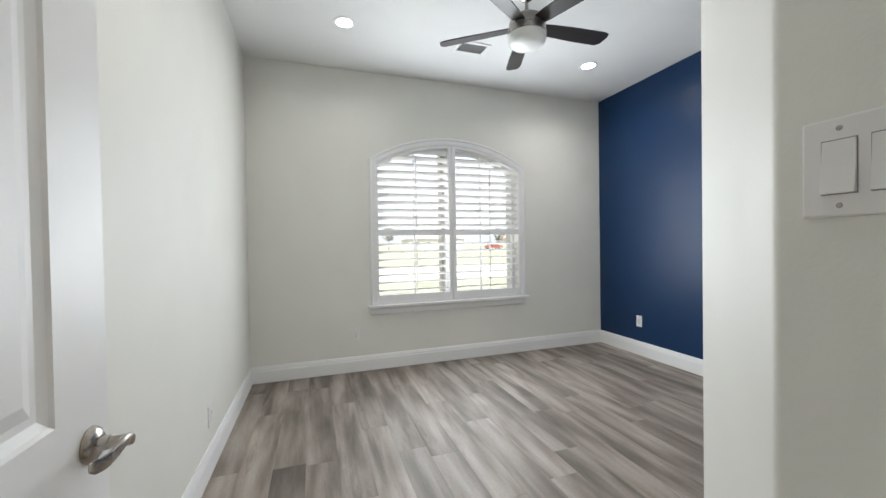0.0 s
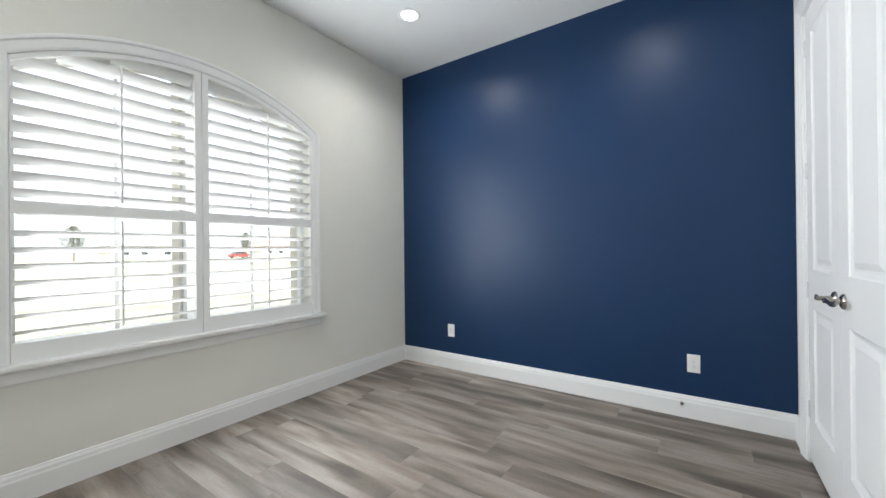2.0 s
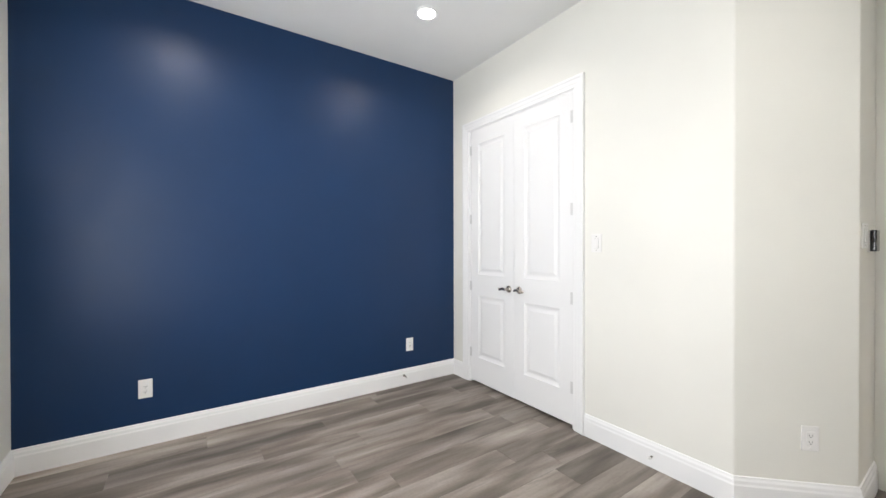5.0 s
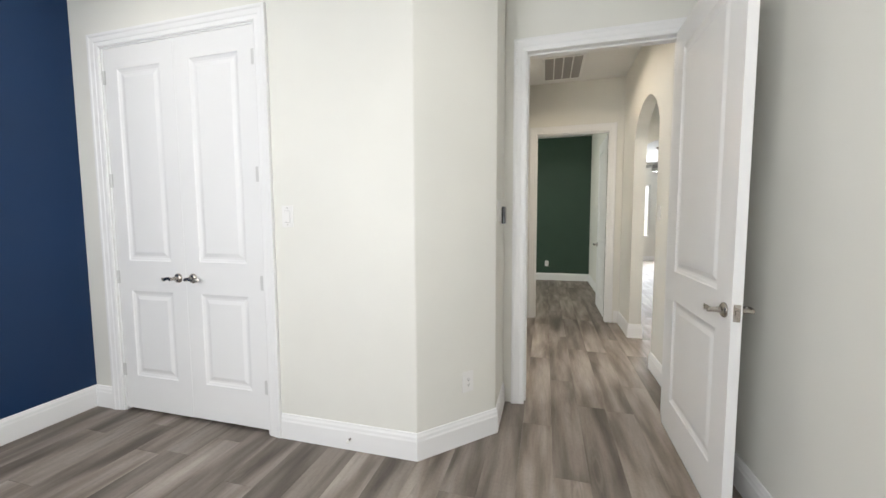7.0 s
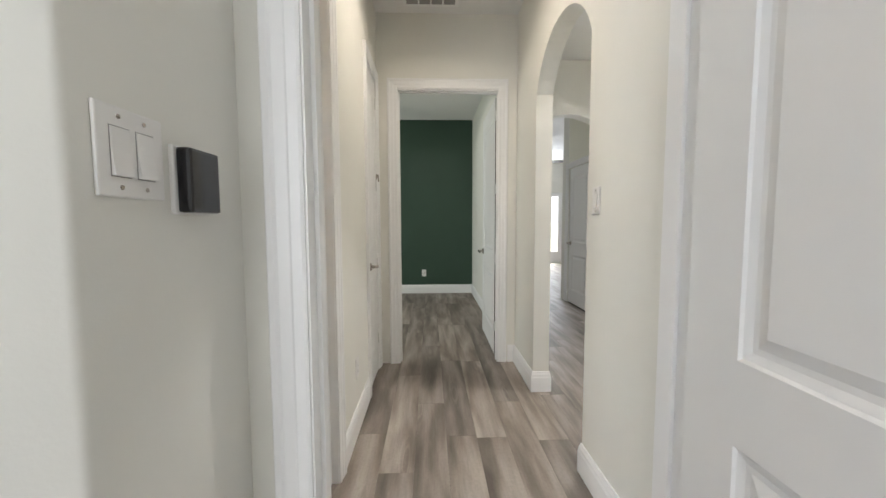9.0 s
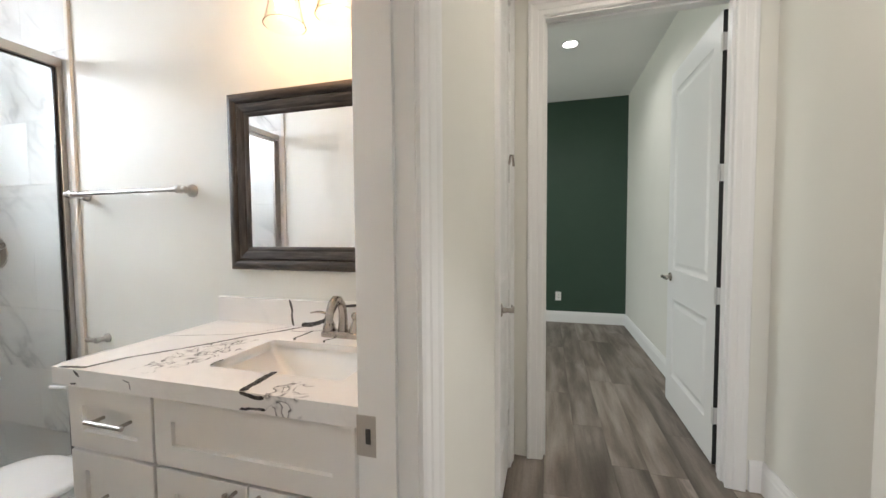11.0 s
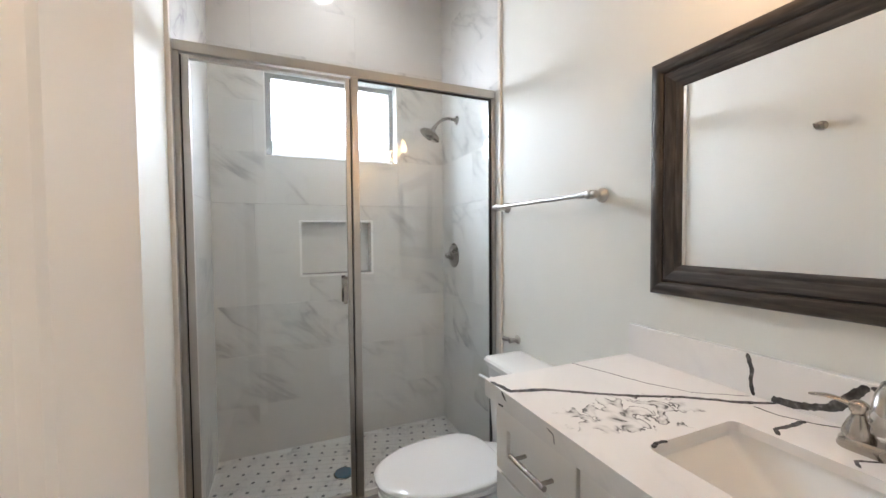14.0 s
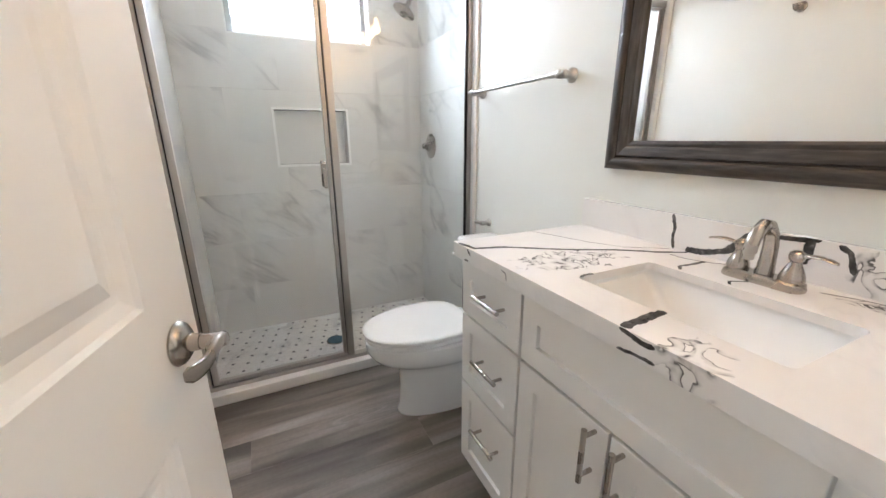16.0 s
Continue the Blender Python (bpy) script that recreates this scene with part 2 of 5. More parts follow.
def clouded(m, clusters):
    """Adds knots of fine ink-like loops to a pale stone, inside soft ellipsoids: centre, radii, turn about z."""
    before = principled(m).inputs["Base Color"].links[0].from_socket
    pos = nd(m, "NewGeometry").outputs["Position"]
    mask = None
    for c, r, turn in clusters:
        mp = nd(m, "Mapping", vector_type="TEXTURE")
        mp.inputs["Location"].default_value = c
        mp.inputs["Rotation"].default_value = (0, 0, radians(turn))
        mp.inputs["Scale"].default_value = r
        ln(m, pos, mp.inputs["Vector"])
        d = nd(m, "VectorMath", operation="LENGTH")
        ln(m, mp.outputs["Vector"], d.inputs[0])
        if mask is None:
            mask = d.outputs["Value"]
        else:
            lo = nd(m, "Math", operation="MINIMUM")
            ln(m, mask, lo.inputs[0])
            ln(m, d.outputs["Value"], lo.inputs[1])
            mask = lo.outputs[0]
    ragged = nd(m, "TexNoise", i_Scale=30.0, i_Detail=3.0)
    ln(m, pos, ragged.inputs["Vector"])
    shift = nd(m, "Math", operation="MULTIPLY_ADD")
    shift.inputs[1].default_value, shift.inputs[2].default_value = 1.1, -0.55
    ln(m, ragged.outputs["Fac"], shift.inputs[0])
    edge = nd(m, "Math", operation="ADD")
    ln(m, mask, edge.inputs[0])
    ln(m, shift.outputs[0], edge.inputs[1])
    inside = ramp(m, edge.outputs[0], [(0.78, 1.0), (1.0, 0.0)])
    loops = nd(m, "TexNoise", i_Scale=19.0, i_Detail=2.0, i_Distortion=1.1)
    ln(m, pos, loops.inputs["Vector"])
    ink = ramp(m, loops.outputs["Fac"], [(0.468, 0.0), (0.484, 1.0), (0.506, 0.9), (0.530, 0.40), (0.58, 0.16), (0.64, 0.0)])
    mu = nd(m, "Math", operation="MULTIPLY")
    ln(m, inside, mu.inputs[0])
    fade = nd(m, "TexNoise", i_Scale=38.0, i_Detail=2.0)
    ln(m, pos, fade.inputs["Vector"])
    stroke = nd(m, "Math", operation="MULTIPLY")
    ln(m, ink, stroke.inputs[0])
    ln(m, ramp(m, fade.outputs["Fac"], [(0.34, 0.3), (0.50, 1.0)]), stroke.inputs[1])
    ln(m, stroke.outputs[0], mu.inputs[1])
    mx = nd(m, "Mix", data_type="RGBA")
    ln(m, mu.outputs[0], mx.inputs["Factor"])
    ln(m, before, mx.inputs["A"])
    mx.inputs["B"].default_value = (0.10, 0.095, 0.095, 1)
    ln(m, mx.outputs["Result"], principled(m).inputs["Base Color"])


clouded(QUARTZ, [((1.522, -1.365, 0.925), (0.085, 0.175, 0.02), -10), ((1.085, -1.195, 0.905), (0.06, 0.055, 0.06), 0),
                 ((1.015, -1.703, 0.975), (0.085, 0.02, 0.06), 0), ((1.03, -1.665, 0.925), (0.085, 0.03, 0.02), 0)])
VEIN = mat("quartz_vein", (0.075, 0.070, 0.068), 0.16)
mottle = nd(VEIN, "TexNoise", i_Scale=70.0, i_Detail=4.0)
ln(VEIN, coords(VEIN), mottle.inputs["Vector"])
ln(VEIN, ramp(VEIN, mottle.outputs["Fac"], [(0.35, (0.045, 0.042, 0.041)), (0.55, (0.085, 0.080, 0.078)), (0.72, (0.21, 0.20, 0.195))]), principled(VEIN).inputs["Base Color"])
VEINL = mat("quartz_vein_pale", (0.26, 0.25, 0.25), 0.16)
GREYDOT = mat("mosaic_dot", (0.2, 0.2, 0.21), 0.25)
GROUT = paint("grout", (0.70, 0.70, 0.685), 0.8)
PORCELAIN = mat("porcelain", (0.83, 0.83, 0.82), 0.06, Coat_Weight=0.5)
CABINET = paint("cabinet_paint", (0.77, 0.75, 0.72), 0.35, 0.01, 0.02)
MIRROR = mat("mirror_silver", (0.9, 0.9, 0.9), 0.01, 1.0)
GLASS = mat("clear_glass", (0.96, 0.985, 0.975), 0.0, Transmission_Weight=1.0, IOR=1.5)
BLADEW = mat("fan_blade_dark", (0.03, 0.026, 0.025), 0.35)
GASKET = mat("black_gasket", (0.012, 0.012, 0.012), 0.4)
VINYLW = mat("window_vinyl", (0.75, 0.76, 0.76), 0.4)


def emitter(name, color, strength):
    m = mat(name, (0.8, 0.8, 0.8), 0.3)
    principled(m).inputs["Emission Color"].default_value = (*color, 1)
    principled(m).inputs["Emission Strength"].default_value = strength
    return m


CANGLOW = emitter("can_lens", (1, 0.97, 0.92), 5.0)
SHADE = mat("shade_glass", (1.0, 0.97, 0.92), 0.12, Transmission_Weight=1.0, IOR=1.35)
BULBM = emitter("bulb_glow", (1.0, 0.66, 0.34), 9.0)
BOWL = mat("opal_glass", (0.78, 0.79, 0.76), 0.25)


def wood_dark(name, grain):
    m = mat(name, (0.05, 0.04, 0.035), 0.45)
    v = coords(m, grain, "Object")
    n = nd(m, "TexNoise", i_Scale=1.0, i_Detail=6.0, i_Distortion=0.4)
    ln(m, v, n.inputs["Vector"])
    ln(m, ramp(m, n.outputs["Fac"], [(0.32, (0.013, 0.0095, 0.007)), (0.5, (0.034, 0.025, 0.019)), (0.7, (0.072, 0.058, 0.048))]), principled(m).inputs["Base Color"])
    bump(m, n.outputs["Fac"], 0.25, 0.003)
    return m


FRAMEWOOD = wood_dark("weathered_dark_wood", (10, 90, 90))
FRAMEWOODV = wood_dark("weathered_dark_wood_upright", (90, 90, 10))

# ---- mesh helpers ----


def box(bm, x0, x1, y0, y1, z0, z1, bev=0.0):
    t = bmesh.new() if bev else bm
    vs = [t.verts.new((x, y, z)) for x in (x0, x1) for y in (y0, y1) for z in (z0, z1)]
    for f in ((0, 1, 3, 2), (4, 6, 7, 5), (0, 4, 5, 1), (2, 3, 7, 6), (0, 2, 6, 4), (1, 5, 7, 3)):
        t.faces.new([vs[i] for i in f])
    if bev:
        bmesh.ops.bevel(t, geom=t.edges[:], offset=bev, segments=2, profile=0.6, affect="EDGES")
        merge(bm, t)
    return bm


def merge(bm, other, m=None):
    if m is not None:
        bmesh.ops.transform(other, matrix=m, verts=other.verts[:])
    me = bpy.data.meshes.new("tmp")
    other.to_mesh(me)
    other.free()
    bm.from_mesh(me)
    bpy.data.meshes.remove(me)
    return bm


def cube(*a, bev=0.0):
    return box(bmesh.new(), *a, bev=bev)


def loft(bm, rings, closed=True, cap=True):
    rows = [[bm.verts.new(p) for p in r] for r in rings]
    n = len(rows[0])
    for a, b in zip(rows, rows[1:]):
        for i in range(n if closed else n - 1):
            j = (i + 1) % n
            bm.faces.new((a[i], a[j], b[j], b[i]))
    if cap and closed:
        bm.faces.new(rows[0][::-1])
        bm.faces.new(rows[-1])
    return bm


def lathe(bm, prof, seg=24, m=None):
    t = bmesh.new()
    rings = [[(r * math.cos(2 * math.pi * i / seg), r * math.sin(2 * math.pi * i / seg), z) for i in range(seg)] for r, z in prof]
    loft(t, rings, cap=False)
    for r, side in ((prof[0][0], 0), (prof[-1][0], -1)):
        if r < 0.002:
            t.verts.ensure_lookup_table()
            ring = t.verts[:seg] if side == 0 else t.verts[-seg:]
            t.faces.new(ring)
    return merge(bm, t, m)


def tube(bm, pts, rad, seg=12, flat=1.0):
    """A round or flattened rod along points; rad is one number or one for each point."""
    pts = [Vector(p) for p in pts]
    rs = rad if isinstance(rad, (list, tuple)) else [rad] * len(pts)
    up = Vector((0, 0, 1))
    d0 = (pts[1] - pts[0]).normalized()
    if abs(d0.dot(up)) > 0.9:
        up = Vector((0, 1, 0))
    rings = []
    for i, p in enumerate(pts):
        d = (pts[min(i + 1, len(pts) - 1)] - pts[max(i - 1, 0)]).normalized()
        side = d.cross(up).normalized()
        up = side.cross(d).normalized()
        rings.append([p + side * math.cos(a) * rs[i] + up * math.sin(a) * rs[i] * flat for a in (2 * math.pi * k / seg for k in range(seg))])
    return loft(bm, rings)


def prism(bm, poly, place, a, b):
    """A polygon of (u, v) drawn out from depth a to b; place(u, v, w) gives the point."""
    return loft(bm, [[place(u, v, a) for u, v in poly], [place(u, v, b) for u, v in poly]])


def mesh_object(name, bm, material, smooth=False):
    bmesh.ops.recalc_face_normals(bm, faces=bm.faces[:])
    me = bpy.data.meshes.new(name)
    bm.to_mesh(me)
    bm.free()
    me.materials.append(material)
    if smooth:
        me.polygons.foreach_set("use_smooth", [True] * len(me.polygons))
        me.set_sharp_from_angle(angle=radians(38))
    return new(name, me)


def part(name, bm, material, parent, label="", smooth=False):
    ob = mesh_object(name, bm, material, smooth)
    ob.parent = parent
    return tagged(ob, label)


def thing(name, m, label, category, group="", kind=""):
    ob = new(name)
    ob.matrix_basis = m
    return tagged(ob, label, category, group, kind)


def solid(name, bm, material, label, category="", kind="structure", smooth=False):
    return tagged(mesh_object(name, bm, material, smooth), label, category, "", kind)


# ---- large structure ----
LOW = -0.15


def wall(name, axis, w0, w1, u0, u1, material, label, openings=(), z0=LOW, z1=CEIL):
    """A wall along x or y (axis) from u0 to u1, between the faces w0 and w1. openings: (u0, u1, sill, head, rise of the arch)."""
    def place(u, z, w):
        return (u, w, z) if axis == "x" else (w, u, z)
    bm = bmesh.new()
    at = u0
    for a, b, s, h, rise in sorted(openings):
        if a > at:
            prism(bm, [(at, z0), (a, z0), (a, z1), (at, z1)], place, w0, w1)
        if s > z0:
            prism(bm, [(a, z0), (b, z0), (b, s), (a, s)], place, w0, w1)
        n = 20 if rise else 1
        def head(u):
            if not rise:
                return h
            half = (b - a) / 2
            r = (half * half + rise * rise) / (2 * rise)
            q = u - (a + b) / 2
            return h + math.sqrt(max(0, r * r - q * q)) - (r - rise)
        for k in range(n):
            p, q = a + (b - a) * k / n, a + (b - a) * (k + 1) / n
            prism(bm, [(p, head(p)), (q, head(q)), (q, z1), (p, z1)], place, w0, w1)
        at = b
    if u1 > at:
        prism(bm, [(at, z0), (u1, z0), (u1, z1), (at, z1)], place, w0, w1)
    bmesh.ops.remove_doubles(bm, verts=bm.verts[:], dist=0.0001)
    return solid(name, bm, material, label, "wall")


WHITE_WALL = "warm white painted wall with light orange-peel texture"
DH = 2.45
wall("wall_north", "x", 3.80, 3.97, -0.64, 3.64, WALL, WHITE_WALL + " round an arched window", [(0.685, 2.345, 0.655, 2.13, 0.23)])
BRICKP = paint("beige_brick", (0.62, 0.57, 0.50), 0.85, 0.12, 0.3)
wall("wall_north_outer", "x", 3.973, 4.09, -0.76, 3.76, BRICKP, "beige brick outer face of the house", [(0.695, 2.335, 0.64, 2.13, 0.23)])
solid("wall_window_pier", cube(1.445, 1.585, 3.968, 4.088, 0.64, 2.355), BRICKP, "beige brick pier between the two window lights", "pier")
wall("wall_east_blue", "y", 3.52, 3.64, 0.545, 3.80, BLUE, "deep navy blue painted accent wall with soft sheen")
wall("wall_west", "y", -0.64, -0.52, -0.28, 3.80, WALL, WHITE_WALL)
# out of view, added to stop daylight leaking into the closet
wall("wall_closet_side", "y", 3.52, 3.64, -0.15, 0.545, WALL, "unseen white closet side wall that keeps stray daylight out")
wall("wall_closet", "x", 0.545, 0.65, 1.30, 3.52, WALL, WHITE_WALL + " round the closet", [(2.032, 3.258, LOW, DH + 0.013, 0)])
wall("wall_bedroom_door", "x", -0.28, -0.15, -0.52, 0.70, WALL, WHITE_WALL + " round the bedroom door", [(-0.383, 0.568, LOW, DH, 0)])


def rounded(points, radius, n=5):
    """A polygon with the corners marked True rounded off."""
    out = []
    L = len(points)
    for k, (x, y, soft) in enumerate(points):
        p = Vector((x, y))
        if not soft:
            out.append((x, y))
            continue
        a, b = Vector(points[k - 1][:2]), Vector(points[(k + 1) % L][:2])
        u, v = (a - p).normalized(), (b - p).normalized()
        half = u.angle(v) / 2
        d = radius / math.tan(half)
        p0, p1 = p + u * d, p + v * d
        c = p + (u + v).normalized() * (radius / math.sin(half))
        for s in range(n + 1):
            q = p0.lerp(p1, s / n)
            out.append(tuple(c + (q - c).normalized() * radius))
    return out


bm = bmesh.new()
prism(bm, rounded([(1.30, 0.65, False), (1.0805, 0.65, True), (0.70, 0.262, True), (0.70, -0.28, False), (0.82, -0.28, False), (0.82, 0.21, False), (1.13, 0.545, False), (1.30, 0.545, False)], 0.022), lambda u, v, w: (u, v, w), LOW, CEIL)
solid("wall_diagonal", bm, WALL, "angled warm white wall with rounded corners by the door", "wall", smooth=True)
wall("wall_hall_east", "y", 0.725, 0.826, -2.61, -0.28, WALL, "hall wall in warm white paint with two doorways", [(-1.058, -0.312, LOW, DH, 0), (-2.498, -2.022, LOW, DH, 0)])
wall("wall_hall_west", "y", -0.615, -0.495, -2.61, -0.28, WALL, "hall wall in warm white paint with an arched opening", [(-2.0, -1.08, LOW, 2.18, 0.30)])
wall("wall_hall_end", "x", -2.73, -2.615, -0.615, 4.12, WALL, WHITE_WALL + " round the far bedroom door", [(-0.356, 0.563, LOW, DH - 0.015, 0)])
wall("wall_green", "x", -6.09, -5.97, -0.615, 4.12, GREEN, "dark green painted accent wall of the far bedroom")
wall("wall_green_west", "y", -0.615, -0.48, -5.97, -2.73, WALL, WHITE_WALL)
wall("wall_green_east", "y", 4.0, 4.12, -5.97, -2.73, WALL, WHITE_WALL + " with a window", [(-5.25, -3.55, 0.75, 2.35, 0)])
wall("wall_bath_north", "x", -0.26, -0.15, 0.826, 3.62, WALL, "bathroom wall in warm white paint")
wall("wall_bath_south", "x", -1.84, -1.725, 0.826, 3.62, WALL, "bathroom wall in warm white paint behind the vanity")
wall("wall_bath_east", "y", 3.45, 3.62, -1.725, -0.26, GROUT, "shower back wall with a high window", [(-1.385, -0.555, 1.81, 2.355, 0)], z0=1.6)
wall("wall_bath_east_lower", "y", 3.45, 3.62, -1.725, -0.26, GROUT, "shower back wall with a recessed niche", [(-1.2, -0.745, 1.075, 1.425, 0)], z1=1.6)
wall("wall_corridor_west", "y", -2.03, -1.91, -4.35, -0.30, WALL, WHITE_WALL)
wall("wall_corridor_arch", "x", -3.64, -3.50, -1.91, -0.615, WALL, "corridor wall in warm white paint with a low arch", [(-1.76, -0.78, LOW, 2.22, 0.25)])
wall("wall_corridor_end", "x", -0.30, -0.18, -2.03, -0.64, WALL, WHITE_WALL)
wall("wall_living_north", "x", -5.42, -5.30, -5.6, -2.03, WALL, WHITE_WALL)
wall("wall_corridor_far", "y", -2.03, -1.91, -5.42, -5.17, WALL, WHITE_WALL)
wall("wall_closet_back", "x", -5.3, -4.35, -3.0, -2.9, WALL, WHITE_WALL)
wall("wall_living_west", "y", -5.72, -5.6, -10.6, -5.30, WALL, WHITE_WALL)
wall("wall_living_south", "x", -10.72, -10.6, -5.72, 0.6, WALL, WHITE_WALL, [(-2.72, -2.20, 0.75, 2.4, 0), (-3.75, -2.95, 0.05, 2.15, 0)])
wall("wall_living_east", "y", 0.48, 0.60, -10.6, -6.09, WALL, WHITE_WALL)
solid("ceiling", cube(-5.72, 4.12, -10.72, 3.97, CEIL, CEIL + 0.14), CEILING, "flat white painted ceiling", "ceiling")
solid("floor", cube(-5.72, 4.12, -10.72, 3.97, -0.16, -0.008), SUBFLOOR, "grey-brown wood-look plank floor", "floor")


def sweep(bm, path, prof):
    """A moulding: prof (out, up) swept along floor points whose wall lies on the left of the way."""
    pts = [Vector((*p, 0)) for p in path]
    rings = []
    for i, p in enumerate(pts):
        dirs = []
        if i:
            dirs.append((p - pts[i - 1]).normalized())
        if i < len(pts) - 1:
            dirs.append((pts[i + 1] - p).normalized())
        ns = [Vector((d.y, -d.x, 0)) for d in dirs]
        n = ns[0] if len(ns) == 1 else (ns[0] + ns[1]) / (1 + ns[0].dot(ns[1]))
        rings.append([p + n * o + Vector((0, 0, z)) for o, z in prof])
    return loft(bm, rings)


BASE = [(0.0, 0.0), (0.016, 0.0), (0.016, 0.108), (0.013, 0.118), (0.012, 0.132), (0.008, 0.142), (0.006, 0.152), (0.0, 0.154)]


def baseboard(*path):
    return solid("baseboard", sweep(bmesh.new(), path, BASE), TRIM, "white painted baseboard with a moulded top edge", "baseboard")


baseboard((-0.457, -0.15), (-0.52, -0.15), (-0.52, 3.80), (3.52, 3.80), (3.52, 0.65), (3.342, 0.65))
baseboard((1.948, 0.65), (1.0805, 0.65), (0.70, 0.262), (0.70, -0.128))
baseboard((0.725, -1.147), (0.725, -1.943))
baseboard((-0.43, -2.615), (-0.495, -2.615), (-0.495, -2.0), (-0.615, -2.0), (-0.615, -3.50), (-0.78, -3.50), (-0.78, -3.64))
baseboard((-1.76, -3.64), (-1.76, -3.50), (-1.91, -3.50), (-1.91, -0.30), (-0.615, -0.30), (-0.615, -1.08), (-0.495, -1.08), (-0.495, -0.28), (-0.457, -0.28))
baseboard((-1.91, -4.27), (-1.91, -3.64))
baseboard((4.0, -5.97), (-0.48, -5.97), (-0.48, -2.73))
baseboard((0.86, -0.26), (2.64, -0.26))
baseboard((2.64, -1.725), (1.80, -1.725))
baseboard((0.48, -10.6), (-2.9, -10.6))

CASE = [(0.0, 0.0), (0.0, 0.009), (0.008, 0.013), (0.030, 0.013), (0.034, 0.016), (0.060, 0.018), (0.068, 0.022), (0.082, 0.022), (0.085, 0.018), (0.085, 0.0)]


def casing(axis, face, out, u0, u1, top, deep=1.0):
    """Door trim round an opening on one wall face; out is +1 or -1."""
    bm = bmesh.new()
    def P(u, z, h):
        w = face + out * h * deep
        return (u, w, z) if axis == "x" else (w, u, z)
    rings = [[P(u0 - d, 0, h) for d, h in CASE], [P(u0 - d, top + d, h) for d, h in CASE],
             [P(u1 + d, top + d, h) for d, h in CASE], [P(u1 + d, 0, h) for d, h in CASE]]
    loft(bm, rings)
    return solid("trim", bm, TRIM, "white painted moulded door casing", "door trim")


def jamb(axis, w0, w1, u0, u1, top, stop_at):
    """Lining boards of a doorway with a door stop; u0 and u1 are the clear edges."""
    bm = bmesh.new()
    def bxx(a, b, c, d, z0, z1):
        if axis == "x":
            box(bm, a, b, c, d, z0, z1)
        else:
            box(bm, c, d, a, b, z0, z1)
    for (a, b) in ((u0 - 0.018, u0), (u1, u1 + 0.018)):
        bxx(a, b, w0 - 0.002, w1 + 0.002, 0, top)
    bxx(u0 - 0.018, u1 + 0.018, w0 - 0.002, w1 + 0.002, top, top + 0.018)
    if stop_at is not None:
        bxx(u0, u0 + 0.011, stop_at, stop_at + 0.035, 0, top)
        bxx(u1 - 0.011, u1, stop_at, stop_at + 0.035, 0, top)
        bxx(u0 + 0.011, u1 - 0.011, stop_at, stop_at + 0.035, top - 0.011, top)
    return solid("trim", bm, TRIM, "white painted door jamb with stop", "door trim")


# bedroom door, bathroom door, linen closet, far bedroom, closet
casing("x", -0.15, 1, -0.37, 0.555, 2.44)
casing("x", -0.28, -1, -0.37, 0.555, 2.45)
jamb("x", -0.28, -0.15, -0.365, 0.55, 2.444, -0.235)
casing("y", 0.725, -1, -1.045, -0.325, 2.44)
casing("y", 0.826, 1, -1.045, -0.325, 2.44, 0.75)
jamb("y", 0.725, 0.826, -1.04, -0.33, 2.43, 0.757)
casing("y", 0.725, -1, -2.485, -2.035, 2.44)
jamb("y", 0.725, 0.826, -2.48, -2.04, 2.43, 0.77)
casing("x", -2.615, 1, -0.33, 0.55, 2.425)
casing("x", -2.73, -1, -0.343, 0.55, 2.425)
jamb("x", -2.73, -2.615, -0.338, 0.545, 2.415, -2.69)
casing("x", 0.65, 1, 2.035, 3.255, 2.455)
jamb("x", 0.545, 0.65, 2.05, 3.24, 2.445, 0.555)
casing("y", -1.91, 1, -5.15, -4.37, 2.1)

# ---- doors ----
STEP = ((0.0, 0.0), (0.006, -0.005), (0.022, -0.010), (0.034, -0.010), (0.058, -0.003))


def leaf(w, h, t, panels):
    """A moulded panel door from x 0 to w; the same panels on both faces."""
    bm = bmesh.new()
    xa, xb = panels[0][0], panels[0][1]
    zs = sorted(z for p in panels for z in p[2:])
    for side in (1, -1):
        y = side * t / 2
        def quad(x0, x1, z0, z1):
            bm.faces.new([bm.verts.new(p) for p in ((x0, y, z0), (x1, y, z0), (x1, y, z1), (x0, y, z1))])
        quad(0, xa, 0, h)
        quad(xb, w, 0, h)
        edges = [0, *zs, h]
        for k in range(0, len(edges), 2):
            quad(xa, xb, edges[k], edges[k + 1])
        for x0, x1, z0, z1 in panels:
            rings = [[(x0 + i, y + side * d, z0 + i), (x1 - i, y + side * d, z0 + i), (x1 - i, y + side * d, z1 - i), (x0 + i, y + side * d, z1 - i)] for i, d in STEP]
            rows = [[bm.verts.new(p) for p in r] for r in rings]
            for a, b in zip(rows, rows[1:]):
                for i in range(4):
                    bm.faces.new((a[i], a[(i + 1) % 4], b[(i + 1) % 4], b[i]))
            bm.faces.new(rows[-1])
    e = t / 2
    for q in (((0, -e, 0), (0, e, 0), (0, e, h), (0, -e, h)), ((w, -e, 0), (w, e, 0), (w, e, h), (w, -e, h)),
              ((0, -e, 0), (w, -e, 0), (w, e, 0), (0, e, 0)), ((0, -e, h), (w, -e, h), (w, e, h), (0, e, h))):
        bm.faces.new([bm.verts.new(p) for p in q])
    bmesh.ops.remove_doubles(bm, verts=bm.verts[:], dist=0.00005)
    return bm


